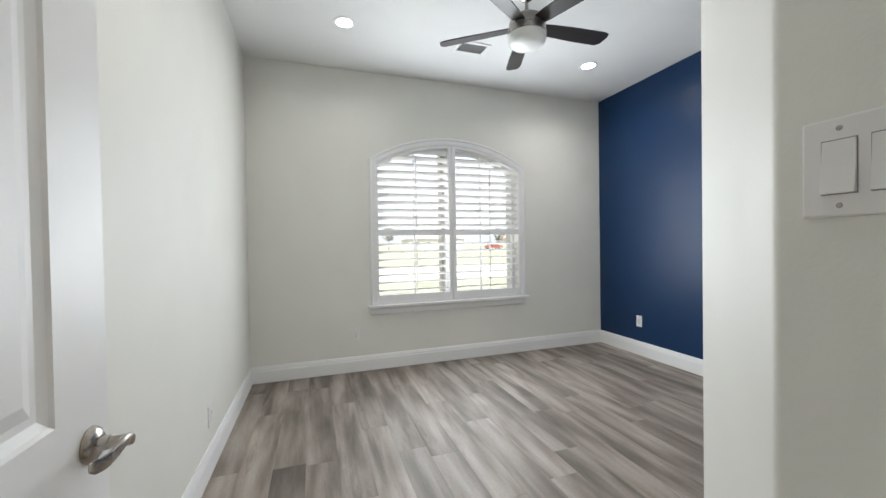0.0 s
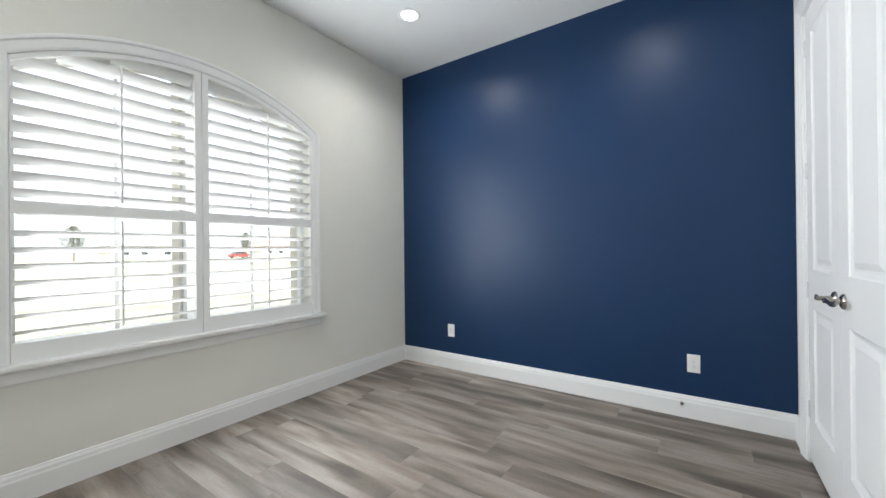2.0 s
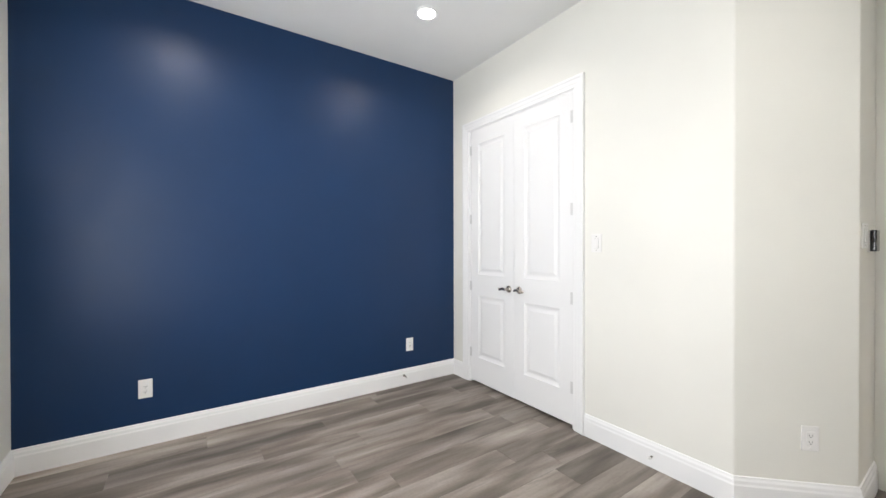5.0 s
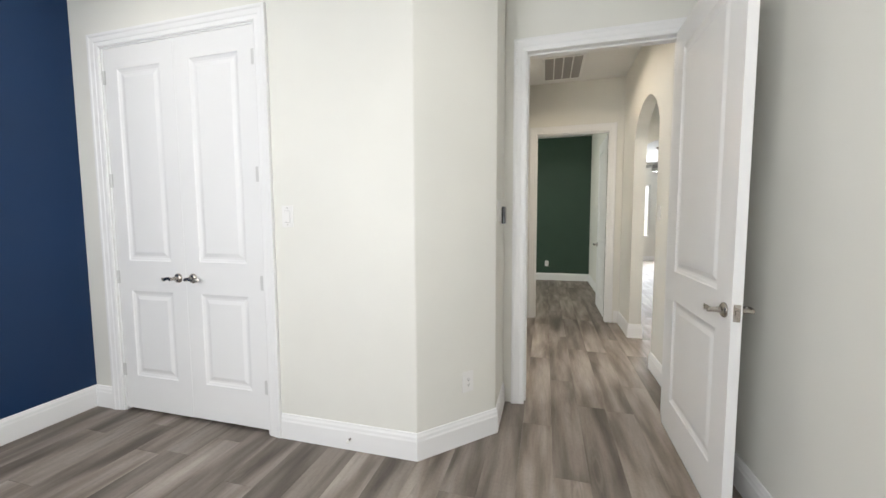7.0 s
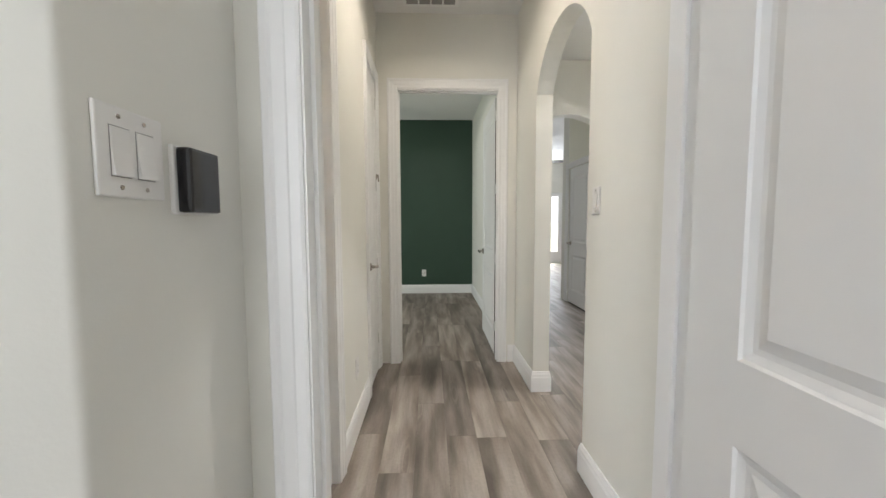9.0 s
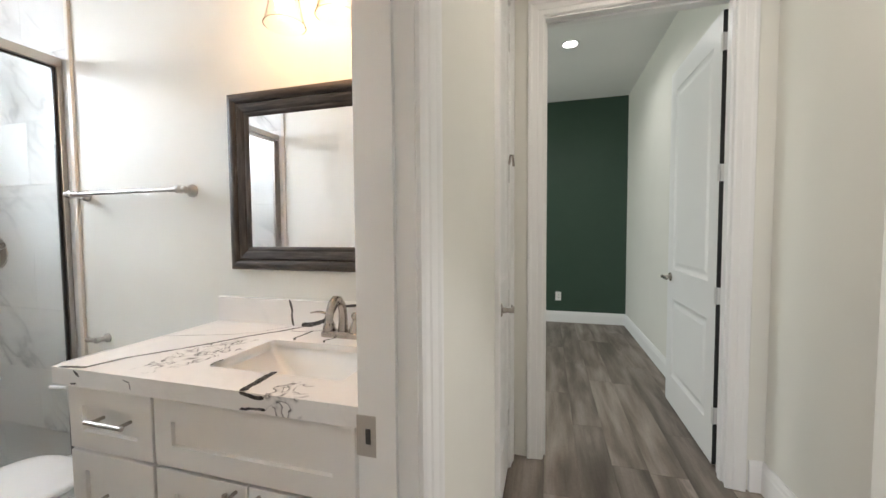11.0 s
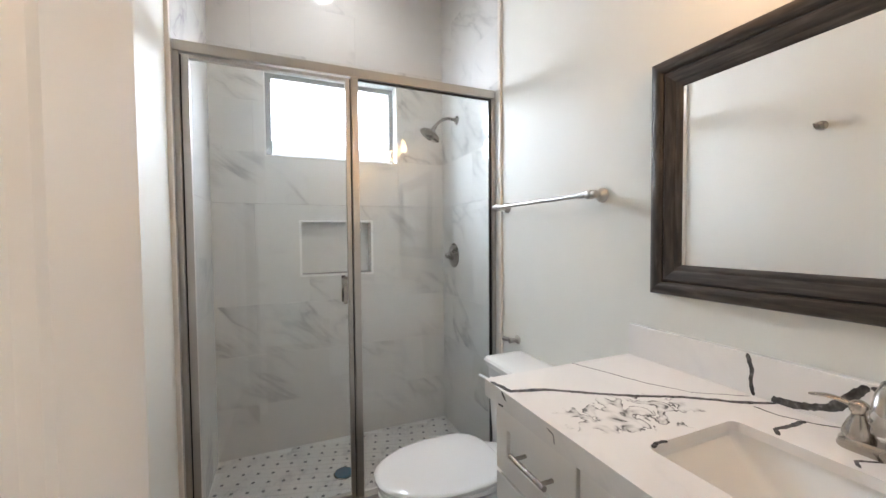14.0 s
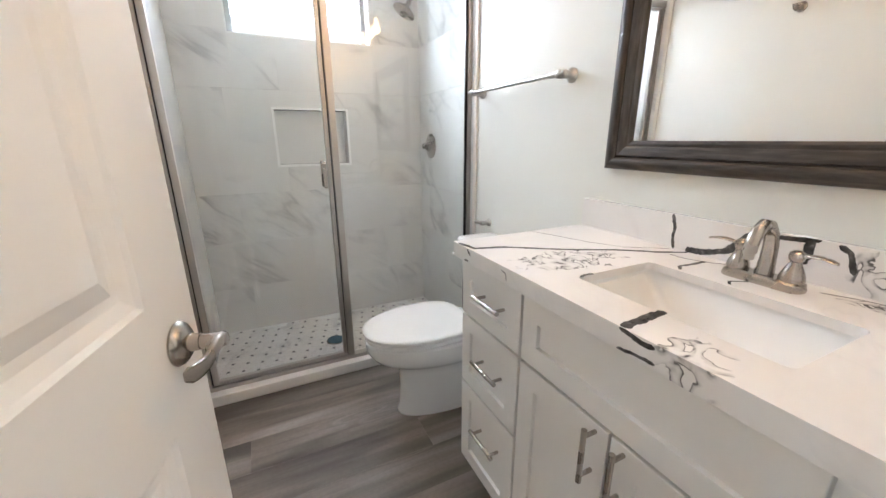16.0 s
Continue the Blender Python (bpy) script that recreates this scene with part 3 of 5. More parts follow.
def lever_set(parent, x, z, y, side, way):
    """A satin nickel lever: rose, neck and a curled flat grip pointing along way."""
    rose = lathe(bmesh.new(), [(0.001, 0.0), (0.031, 0.0), (0.032, 0.003), (0.029, 0.009), (0.022, 0.014), (0.013, 0.016), (0.012, 0.03), (0.001, 0.03)], 28,
                 Matrix.Translation((x, y, z)) @ pose(0, 0, 0, -90 * side))
    h = part("door_handle", rose, NICKEL, parent, "satin nickel lever handle", True)
    bm = bmesh.new()
    lathe(bm, [(0.001, 0.022), (0.0105, 0.022), (0.0105, 0.060), (0.009, 0.064), (0.001, 0.065)], 18, Matrix.Translation((x, y, z)) @ pose(0, 0, 0, -90 * side))
    n = 12
    rings = []
    for k in range(n + 1):
        s = k / n
        tall = 0.0088 + 0.0035 * s if k < n else 0.007
        thick = 0.0065 - 0.0032 * s if k < n else 0.0012
        p = Vector((x + way * (-0.009 + 0.100 * s), y + side * (0.056 + 0.004 * math.sin(s * 3.0) - 0.014 * s * s), z + 0.005 * math.sin(s * 2 * math.pi)))
        rings.append([p + Vector((0, math.copysign(abs(math.cos(a)) ** 0.7, math.cos(a)) * thick, math.copysign(abs(math.sin(a)) ** 0.7, math.sin(a)) * tall)) for a in (2 * math.pi * i / 16 for i in range(16))])
    merge(bm, loft(bmesh.new(), rings))
    part("lever", bm, NICKEL, h, "", True)


def hinges(parent, heights, y, x=-0.003, material=None):
    for z in heights:
        bm = lathe(bmesh.new(), [(0.001, 0), (0.0065, 0.0005), (0.0065, 0.089), (0.001, 0.0895)], 10, Matrix.Translation((x, y, z - 0.045)))
        box(bm, x - 0.003, x + 0.022, y + 0.0003 if y > 0 else y - 0.0015, y + 0.0015 if y > 0 else y - 0.0003, z - 0.044, z + 0.044)
        part("hinge", bm, material or STEEL, parent, "", True)


def door(name, m, w, h, t, handle_x, way, label, hinge_z=(2.24, 1.57, 0.92, 0.27), hinge_y=None, stile=0.115, levers=(1, -1), latch=True, split=(0.235, 0.83, 1.035), gap=0.012, grip=0.93):
    d = thing(name, m @ pose(0, 0, gap), label, "door", "", "structure")
    part("door_leaf", leaf(w, h, t, [(stile, w - stile, split[0], split[1]), (stile, w - stile, split[2], h - 0.14)]), DOORP, d)
    for side in levers:
        lever_set(d, handle_x, grip, side * t / 2, side, way)
    if latch:
        bm = cube(w - 0.0005, w + 0.0015, -0.0125, 0.0125, grip - 0.035, grip + 0.035)
        box(bm, w, w + 0.006, -0.006, 0.006, grip - 0.01, grip + 0.01)
        part("latch_plate", bm, NICKEL, d, "satin nickel latch plate")
    if hinge_y is not None:
        hinges(d, hinge_z, hinge_y)
    return d


DL = "white two-panel moulded interior door"
door("door_1", pose(-0.342, -0.105, 0, 0, 0, 88.9), 0.895, 2.415, 0.038, 0.835, -1, DL + ", open against the bedroom wall", hinge_y=0.019, stile=0.146, split=(0.21, 0.828, 0.998))
door("door_2", pose(0.822, -0.353, 0, 0, 0, -12.5), 0.650, 2.415, 0.038, 0.584, -1, DL + ", open into the bathroom", hinge_y=0.019, stile=0.122, split=(0.21, 0.84, 1.028), grip=0.95)
d3 = door("door_3", pose(0.745, -2.477, 0, 0, 0, 90), 0.434, 2.415, 0.038, 0.375, -1, "narrow white panelled closet door, closed, in the hall", hinge_y=0.019, levers=(1,), stile=0.095)
part("hinge_stop", tube(bmesh.new(), [(-0.004, 0.022, 1.62), (0.03, 0.032, 1.66), (0.05, 0.045, 1.655), (0.05, 0.05, 1.60)], 0.006, 8), NICKEL, d3, "nickel hinge-pin door stop", True)
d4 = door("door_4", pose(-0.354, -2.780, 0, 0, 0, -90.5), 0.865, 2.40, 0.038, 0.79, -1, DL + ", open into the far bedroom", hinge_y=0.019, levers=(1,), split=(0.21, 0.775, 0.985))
# near-black strip: the shade of the hinge gap put into colour
part("hinge_edge", cube(-0.0015, -0.0002, -0.0185, 0.0185, 0.002, 2.398), DARK, d4, "dark strip standing for the shaded gap at the hinges")
for z in (2.24, 1.57, 0.92, 0.27):
    part("hinge_leaf", cube(-0.003, -0.0015, -0.019, 0.019, z - 0.045, z + 0.045), TRIM, d4)
door("door_5", pose(2.052, 0.628, 0, 0, 0, 0), 0.592, 2.425, 0.036, 0.532, -1, "white two-panel closet door, shut, one of a pair", hinge_z=(2.24, 1.57, 0.92, 0.27), hinge_y=0.018, levers=(1,), latch=False, gap=0.026)
door("door_6", pose(3.238, 0.628, 0, 0, 0, 180), 0.592, 2.425, 0.036, 0.532, -1, "white two-panel closet door, shut, one of a pair", hinge_z=(2.24, 1.57, 0.92, 0.27), hinge_y=-0.018, levers=(-1,), latch=False, gap=0.024)
door("door_7", pose(-1.945, -4.375, 0, 0, 0, -90), 0.76, 2.08, 0.038, 0.7, -1, "white panelled door, shut, at the corridor's end", hinge_y=0.019, levers=(1,), split=(0.2, 0.75, 0.95))

# ---- bedroom window, shutters ----
WX0, WX1, WZ0, WSPR, WRISE = 0.685, 2.345, 0.70, 2.13, 0.23
WMID = (WX0 + WX1) / 2


def arc_height(x, inset=0.0):
    half = (WX1 - WX0) / 2
    r = (half * half + WRISE * WRISE) / (2 * WRISE)
    c = WSPR + WRISE - r
    q = x - WMID
    return c + math.sqrt(max(0.0, (r - inset) ** 2 - q * q))


def plane_sweep(bm, path, prof, face, out):
    """A moulding in the plane of the north wall: prof (away, proud) along points (x, z) whose opening lies on the right of the way."""
    pts = [Vector(p) for p in path]
    rings = []
    for i, p in enumerate(pts):
        dirs = []
        if i:
            dirs.append((p - pts[i - 1]).normalized())
        if i < len(pts) - 1:
            dirs.append((pts[i + 1] - p).normalized())
        ns = [Vector((-d.y, d.x)) for d in dirs]
        n = ns[0] if len(ns) == 1 else (ns[0] + ns[1]) / (1 + ns[0].dot(ns[1]))
        rings.append([(p.x + n.x * a, face + out * h, p.y + n.y * a) for a, h in prof])
    return loft(bm, rings)


def arch_path(inset, z0, n=28):
    x0, x1 = WX0 + inset, WX1 - inset
    arc = [(x0 + (x1 - x0) * k / n, arc_height(x0 + (x1 - x0) * k / n, inset)) for k in range(n + 1)]
    return [(x0, z0)] + arc + [(x1, z0)]


window = thing("window_1", pose(0, 0, 0), "arched bedroom window with white trim and deep sill", "window", "", "structure")
wcase = [(0.0, 0.0), (0.0, 0.012), (0.012, 0.016), (0.050, 0.018), (0.056, 0.026), (0.070, 0.026), (0.075, 0.02), (0.075, 0.0)]
part("window_casing", plane_sweep(bmesh.new(), arch_path(0.0, 0.666), wcase, 3.80, -1), TRIM, window)
part("window_sill", cube(0.575, 2.452, 3.735, 3.83, 0.640, 0.664, bev=0.006), TRIM, window)
bm = bmesh.new()
prism(bm, [(3.80, 0.565), (3.788, 0.565), (3.784, 0.572), (3.782, 0.62), (3.772, 0.632), (3.772, 0.64), (3.80, 0.64)], lambda u, v, w: (w, u, v), 0.605, 2.422)
part("window_apron", bm, TRIM, window)
bm = plane_sweep(bmesh.new(), arch_path(0.03, 0.70), [(0.0, 0.0), (0.0, 0.05), (0.03, 0.05), (0.03, 0.0)], 3.96, -1)
box(bm, WMID - 0.05, WMID + 0.05, 3.905, 3.965, 0.70, 2.34)
box(bm, WX0, WX1, 3.906, 3.964, 0.70, 0.745)
box(bm, WX0 + 0.04, WX1 - 0.04, 3.912, 3.96, 1.385, 1.435)
for mx_ in (WX0 + 0.43, WX1 - 0.43):
    box(bm, mx_ - 0.009, mx_ + 0.009, 3.93, 3.945, 0.74, 2.28)
part("window_frame", bm, VINYLW, window)
for a, b in ((WX0 + 0.02, WMID - 0.03), (WMID + 0.03, WX1 - 0.02)):
    bm = bmesh.new()
    n = 10
    prism(bm, [(a, 0.72)] + [(b, 0.72)] + [(b + (a - b) * k / n, arc_height(b + (a - b) * k / n, 0.03)) for k in range(n + 1)], lambda u, v, w: (u, w, v), 3.936, 3.940)
    part("pane", bm, GLASS, window).visible_shadow = False

MUL0, MUL1, RAIL0, RAIL1, BOT = 1.477, 1.557, 1.382, 1.442, 0.757
SHY0, SHY1 = 3.793, 3.826


def louver(x0, x1, z, tilt, chord=0.086, thick=0.011):
    bm = bmesh.new()
    prof = [(math.cos(a) * chord / 2, math.sin(a) * thick / 2) for a in (2 * math.pi * k / 12 for k in range(12))]
    c, s = math.cos(radians(tilt)), math.sin(radians(tilt))
    pts = [(u * c - v * s, u * s + v * c) for u, v in prof]
    yc = 3.838
    return loft(bm, [[(x, yc - u, z + v) for u, v in pts] for x in (x0, x1)])


def shutter(x0, x1, frame_left, frame_right):
    s = thing("plantation_shutter", pose(0, 0, 0), "white plantation shutter with open louvers and a centre tilt rod", "shutter", "window shutters")
    left, right = x0 - frame_left, x1 + frame_right
    for a, b in ((left, x0), (x1, right)):
        bm = bmesh.new()
        top = [(b + (a - b) * k / 4, arc_height(b + (a - b) * k / 4, 0.002)) for k in range(5)]
        prism(bm, [(a, 0.664), (b, 0.664)] + top, lambda u, v, w: (u, w, v), SHY0, SHY1)
        part("stile", bm, TRIM, s)
    part("rail", cube(x0, x1, SHY0, SHY1, 0.664, BOT), TRIM, s)
    part("rail", cube(x0, x1, SHY0, SHY1, RAIL0, RAIL1), TRIM, s)
    bm = bmesh.new()
    n = 14
    up = [(x1 + (x0 - x1) * k / n, arc_height(x1 + (x0 - x1) * k / n, 0.002)) for k in range(n + 1)]
    lo = [(x, z - 0.028) for x, z in up][::-1]
    for k in range(n):
        prism(bm, [lo[k], lo[k + 1], up[n - k - 1], up[n - k]], lambda u, v, w: (u, w, v), SHY0, SHY1)
    bmesh.ops.remove_doubles(bm, verts=bm.verts[:], dist=0.0001)
    part("rail", bm, TRIM, s, "curved top rail")
    z = BOT + 0.045
    while z < RAIL0 - 0.02:
        part("louver", louver(x0 + 0.002, x1 - 0.002, z, 18), TRIM, s, "", True)
        z += 0.0805
    z = RAIL1 + 0.04
    while z < 2.33:
        xs = [x for x in (x0 + (x1 - x0) * k / 120 for k in range(121)) if arc_height(x, 0.004) > z + 0.006]
        if xs and xs[-1] - xs[0] > 0.06:
            part("louver", louver(xs[0] + 0.002, xs[-1] - 0.002, z, 27), TRIM, s, "", True)
        z += 0.0805
    xm = (x0 + x1) / 2 + 0.02
    part("tilt_rod", cube(xm - 0.005, xm + 0.005, 3.786, 3.796, BOT + 0.02, RAIL0 - 0.02, bev=0.002), TRIM, s)
    part("tilt_rod", cube(xm - 0.005, xm + 0.005, 3.784, 3.794, RAIL1 + 0.02, arc_height(xm, 0.05) - 0.02, bev=0.002), TRIM, s)


shutter(WX0 + 0.008, MUL0, 0.006, (MUL1 - MUL0) / 2 - 0.002)
shutter(MUL1, WX1 - 0.008, (MUL1 - MUL0) / 2 - 0.002, 0.006)

# ---- ceiling things ----


def can(x, y):
    c = thing("recessed_light", pose(x, y, CEIL), "round white recessed ceiling light, switched on", "ceiling light", "recessed ceiling lights")
    part("trim_ring", lathe(bmesh.new(), [(0.062, -0.004), (0.070, -0.009), (0.086, -0.006), (0.090, 0.0), (0.062, 0.0)], 36), TRIM, c)
    part("lens", lathe(bmesh.new(), [(0.001, -0.004), (0.063, -0.003), (0.063, -0.001), (0.001, -0.001)], 30), CANGLOW, c, "glowing lens")


# the two added fill lamps get a fitting as well
for cx, cy, watts, tint in CANS:
    can(cx, cy)


def fan(x, y, z_blade, first, label, radius=0.66, rod=0.16):
    f = thing("ceiling_fan", pose(x, y, CEIL), label, "ceiling fan")
    zb = z_blade - CEIL
    part("canopy", lathe(bmesh.new(), [(0.001, 0.0), (0.065, 0.0), (0.062, -0.02), (0.035, -0.05), (0.016, -0.06), (0.001, -0.06)], 28), FANMETAL, f, "", True)
    part("downrod", lathe(bmesh.new(), [(0.001, -0.05), (0.0125, -0.05), (0.0125, zb + 0.06), (0.001, zb + 0.06)], 16), FANMETAL, f, "", True)
    part("motor_housing", lathe(bmesh.new(), [(0.001, zb + 0.09), (0.03, zb + 0.088), (0.075, zb + 0.075), (0.118, zb + 0.045), (0.128, zb + 0.01), (0.128, zb - 0.012), (0.132, zb - 0.016), (0.132, zb - 0.05), (0.137, zb - 0.054), (0.137, zb - 0.070), (0.001, zb - 0.070)], 40), FANMETAL, f, "brushed nickel motor housing", True)
    part("light_bowl", lathe(bmesh.new(), [(0.134, zb - 0.070), (0.134, zb - 0.092), (0.126, zb - 0.118), (0.104, zb - 0.137), (0.065, zb - 0.146), (0.001, zb - 0.149)], 40), BOWL, f, "white opal glass light bowl", True)
    for k in range(5):
        a = radians(first + 72 * k)
        m = Matrix.Rotation(a, 4, "Z") @ Matrix.Translation((0, 0, zb - 0.005)) @ Matrix.Rotation(radians(-13), 4, "X")
        out = [(0.10, -0.045), (0.18, -0.055), (0.40, -0.066), (radius - 0.05, -0.072), (radius - 0.01, -0.062), (radius, -0.03), (radius - 0.015, 0.035), (radius - 0.05, 0.060), (0.40, 0.060), (0.18, 0.050), (0.10, 0.042)]
        bm = prism(bmesh.new(), out, lambda u, v, w: (u, v, w), -0.004, 0.004)
        bmesh.ops.bevel(bm, geom=bm.edges[:], offset=0.0015, segments=1, affect="EDGES")
        bmesh.ops.transform(bm, matrix=m, verts=bm.verts[:])
        b = part("blade", bm, BLADEW, f, "dark espresso fan blade")
        bm = prism(bmesh.new(), [(0.085, -0.03), (0.15, -0.034), (0.19, -0.018), (0.19, 0.016), (0.15, 0.032), (0.085, 0.028)], lambda u, v, w: (u, v, w), 0.0045, 0.009)
        bmesh.ops.transform(bm, matrix=m, verts=bm.verts[:])
        part("blade_arm", bm, FANMETAL, b)
    return f


fan(1.53, 2.25, 2.822, -2, "five-blade ceiling fan in brushed nickel with dark blades")

GRILLE = paint("grille_enamel", (0.30, 0.29, 0.28), 0.5, 0.01, 0.0)


def register(x0, x1, y0, y1, label, bays, slat_axis, pitch, backing):
    """A ceiling grille: rim, dividers, slanted slats and a flat backing sheet."""
    v = thing("ceiling_vent", pose((x0 + x1) / 2, (y0 + y1) / 2, CEIL), label, "vent")
    w, h = (x1 - x0) / 2, (y1 - y0) / 2
    rim = 0.028
    bm = bmesh.new()
    for a in ((-w, w, -h, -h + rim), (-w, w, h - rim, h), (-w, -w + rim, -h + rim, h - rim), (w - rim, w, -h + rim, h - rim)):
        box(bm, *a, -0.008, -0.0005, bev=0.002)
    part("frame", bm, TRIM, v)
    part("backing", cube(-w + rim, w - rim, -h + rim, h - rim, -0.0015, -0.0005), backing, v)
    iw = 2 * (w - rim)
    for k in range(1, bays):
        xx = -w + rim + iw * k / bays
        part("divider", cube(xx - 0.006, xx + 0.006, -h + rim, h - rim, -0.008, -0.0015), TRIM, v)
    if slat_axis == "x":
        n = int(2 * (h - rim) / pitch)
        for k in range(n):
            yy = -h + rim + (k + 0.5) * 2 * (h - rim) / n
            part("slat", prism(bmesh.new(), [(yy - pitch * 0.34, -0.0075), (yy - pitch * 0.22, -0.0075), (yy + pitch * 0.3, -0.002), (yy + pitch * 0.18, -0.002)], lambda u, q, s: (s, u, q), -w + rim, w - rim), GRILLE, v)
    else:
        n = int(iw / pitch)
        for k in range(n):
            xx = -w + rim + (k + 0.5) * iw / n
            part("slat", prism(bmesh.new(), [(xx - pitch * 0.34, -0.0075), (xx - pitch * 0.22, -0.0075), (xx + pitch * 0.3, -0.002), (xx + pitch * 0.18, -0.002)], lambda u, q, s: (u, s, q), -h + rim, h - rim), GRILLE, v)
    return v


# DUCT colours the sheet as the shade inside a duct
DUCT = mat("duct_shadow", (0.05, 0.05, 0.05), 0.8)
FILTER = mat("grey_filter", (0.20, 0.19, 0.18), 0.9)
register(1.30, 1.60, 2.95, 3.15, "white metal supply register in the ceiling", 1, "y", 0.022, DUCT)
register(0.03, 0.48, -2.50, -1.81, "white return-air grille with four bays in the hall ceiling", 4, "x", 0.02, FILTER)

# ---- outlets, switches, door stops ----
GAPGREY = mat("plastic_gap_shade", (0.30, 0.29, 0.28), 0.6)
DOWN, LEFTW, UPW, RIGHTW = 180, 90, 0, -90


def screw(bm, x, z, y):
    return lathe(bm, [(0.0005, 0.0), (0.0036, 0.0), (0.0030, 0.0012), (0.0005, 0.0014)], 10, Matrix.Translation((x, y, z)) @ pose(0, 0, 0, -90))


def outlet(x, y, z, turn, label="white duplex wall outlet with a plain cover plate"):
    o = thing("wall_outlet", pose(x, y, z, 0, 0, turn), label, "outlet", "wall outlets")
    part("cover_plate", cube(-0.038, 0.038, 0.0, 0.006, -0.062, 0.062, bev=0.003), PLASTIC, o)
    face = part("receptacle", cube(-0.017, 0.017, 0.005, 0.0085, -0.034, 0.034, bev=0.001), PLASTIC, o)
    # slots as thin proud boxes, their inner shade given as colour
    bm = bmesh.new()
    for zz in (-0.019, 0.013):
        box(bm, -0.008, -0.0055, 0.0083, 0.0088, zz, zz + 0.008)
        box(bm, 0.0055, 0.008, 0.0083, 0.0088, zz, zz + 0.007)
        lathe(bm, [(0.0005, 0), (0.0028, 0), (0.0028, 0.0005), (0.0005, 0.0005)], 8, Matrix.Translation((0, 0.0083, zz - 0.006)) @ pose(0, 0, 0, -90))
    part("slots", bm, DARK, face)
    for zz in (0.047, -0.047):
        part("screw", screw(bmesh.new(), 0, zz, 0.006), PLASTIC, o)


def light_switch(x, y, z, turn, gangs, label):
    o = thing("light_switch", pose(x, y, z, 0, 0, turn), label, "light switch")
    w = 0.038 + 0.023 * (gangs - 1)
    part("cover_plate", cube(-w, w, 0.0, 0.006, -0.062, 0.062, bev=0.003), PLASTIC, o)
    for g in range(gangs):
        cx = (g - (gangs - 1) / 2) * 0.046
        # grey border: the shaded gap round the rocker, done as colour
        part("surround", cube(cx - 0.0175, cx + 0.0175, 0.0055, 0.0064, -0.0345, 0.0345), GAPGREY, o)
        bm = bmesh.new()
        prism(bm, [(0.0062, -0.033), (0.0125, -0.033), (0.0085, 0.0), (0.0075, 0.033), (0.0062, 0.033)], lambda u, v, s: (s, u, v), cx - 0.0165, cx + 0.0165)
        bmesh.ops.bevel(bm, geom=bm.edges[:], offset=0.0008, segments=1, affect="EDGES")
        part("rocker", bm, PLASTIC, o)
        for zz in (0.048, -0.048):
            part("screw", screw(bmesh.new(), cx, zz, 0.006), NICKEL, o)


outlet(0.447, 3.80, 0.378, DOWN)
outlet(3.52, 3.19, 0.38, LEFTW, "white wall outlet on the navy accent wall")
outlet(3.52, 1.18, 0.38, LEFTW, "white wall outlet on the navy accent wall")
outlet(-0.52, 2.38, 0.32, RIGHTW)
outlet(0.846, 0.411, 0.372, 45.6, "white wall outlet on the short angled wall")
outlet(0.725, -1.53, 0.39, LEFTW, "white wall outlet in the hall")
outlet(0.387, -5.97, 0.365, UPW, "white wall outlet on the dark green wall")
light_switch(1.857, 0.65, 1.345, UPW, 1, "single white rocker switch beside the closet doors")
light_switch(0.70, 0.165, 1.375, LEFTW, 2, "double white rocker switch beside the bedroom door")
light_switch(-0.495, -0.98, 1.372, RIGHTW, 1, "single white rocker switch on the hall wall")
th = thing("thermostat", pose(0.70, 0.035, 1.35, 0, 0, LEFTW), "small black glass wall control on a white backplate", "thermostat")
part("backplate", cube(-0.05, 0.05, 0.0, 0.008, -0.058, 0.058, bev=0.003), PLASTIC, th)
part("screen", cube(-0.044, 0.044, 0.008, 0.032, -0.055, 0.055, bev=0.006), BLACKGLASS, th, "black glass front")


def door_stop(x, y, z, turn):
    o = thing("door_stop", pose(x, y, z, 0, 0, turn), "small spring door stop on the baseboard", "door stop", "door stops")
    part("base", lathe(bmesh.new(), [(0.0005, 0), (0.012, 0), (0.011, 0.004), (0.006, 0.008), (0.0005, 0.008)], 16, pose(0, 0, 0, -90)), NICKEL, o, "", True)
    pts = [(0.0045 * math.cos(k * 0.9), 0.008 + 0.052 * k / 70, 0.0045 * math.sin(k * 0.9)) for k in range(71)]
    part("spring", tube(bmesh.new(), pts, 0.0014, 5), NICKEL, o, "", True)
    part("bumper", lathe(bmesh.new(), [(0.0005, 0), (0.008, 0), (0.008, 0.010), (0.005, 0.014), (0.0005, 0.014)], 14, Matrix.Translation((0, 0.059, 0)) @ pose(0, 0, 0, -90)), PLASTIC, o, "white rubber tip", True)


door_stop(1.48, 0.634, 0.07, UPW)
door_stop(3.504, 1.25, 0.095, LEFTW)
bm = cube(0.794, 0.832, -1.0395, -1.0370, 0.908, 0.978, bev=0.001)
sp = solid("strike_plate", bm, FRAMEM, "satin nickel strike plate in the bathroom jamb", "strike plate", "thing")
# the hole is a flat box coloured as its own shade
part("latch_hole", cube(0.806, 0.815, -1.0372, -1.0363, 0.930, 0.956), DARK, sp)

# ---- bathroom: shower ----
SX, SB, SN, SS = 2.71, 3.437, -0.271, -1.714


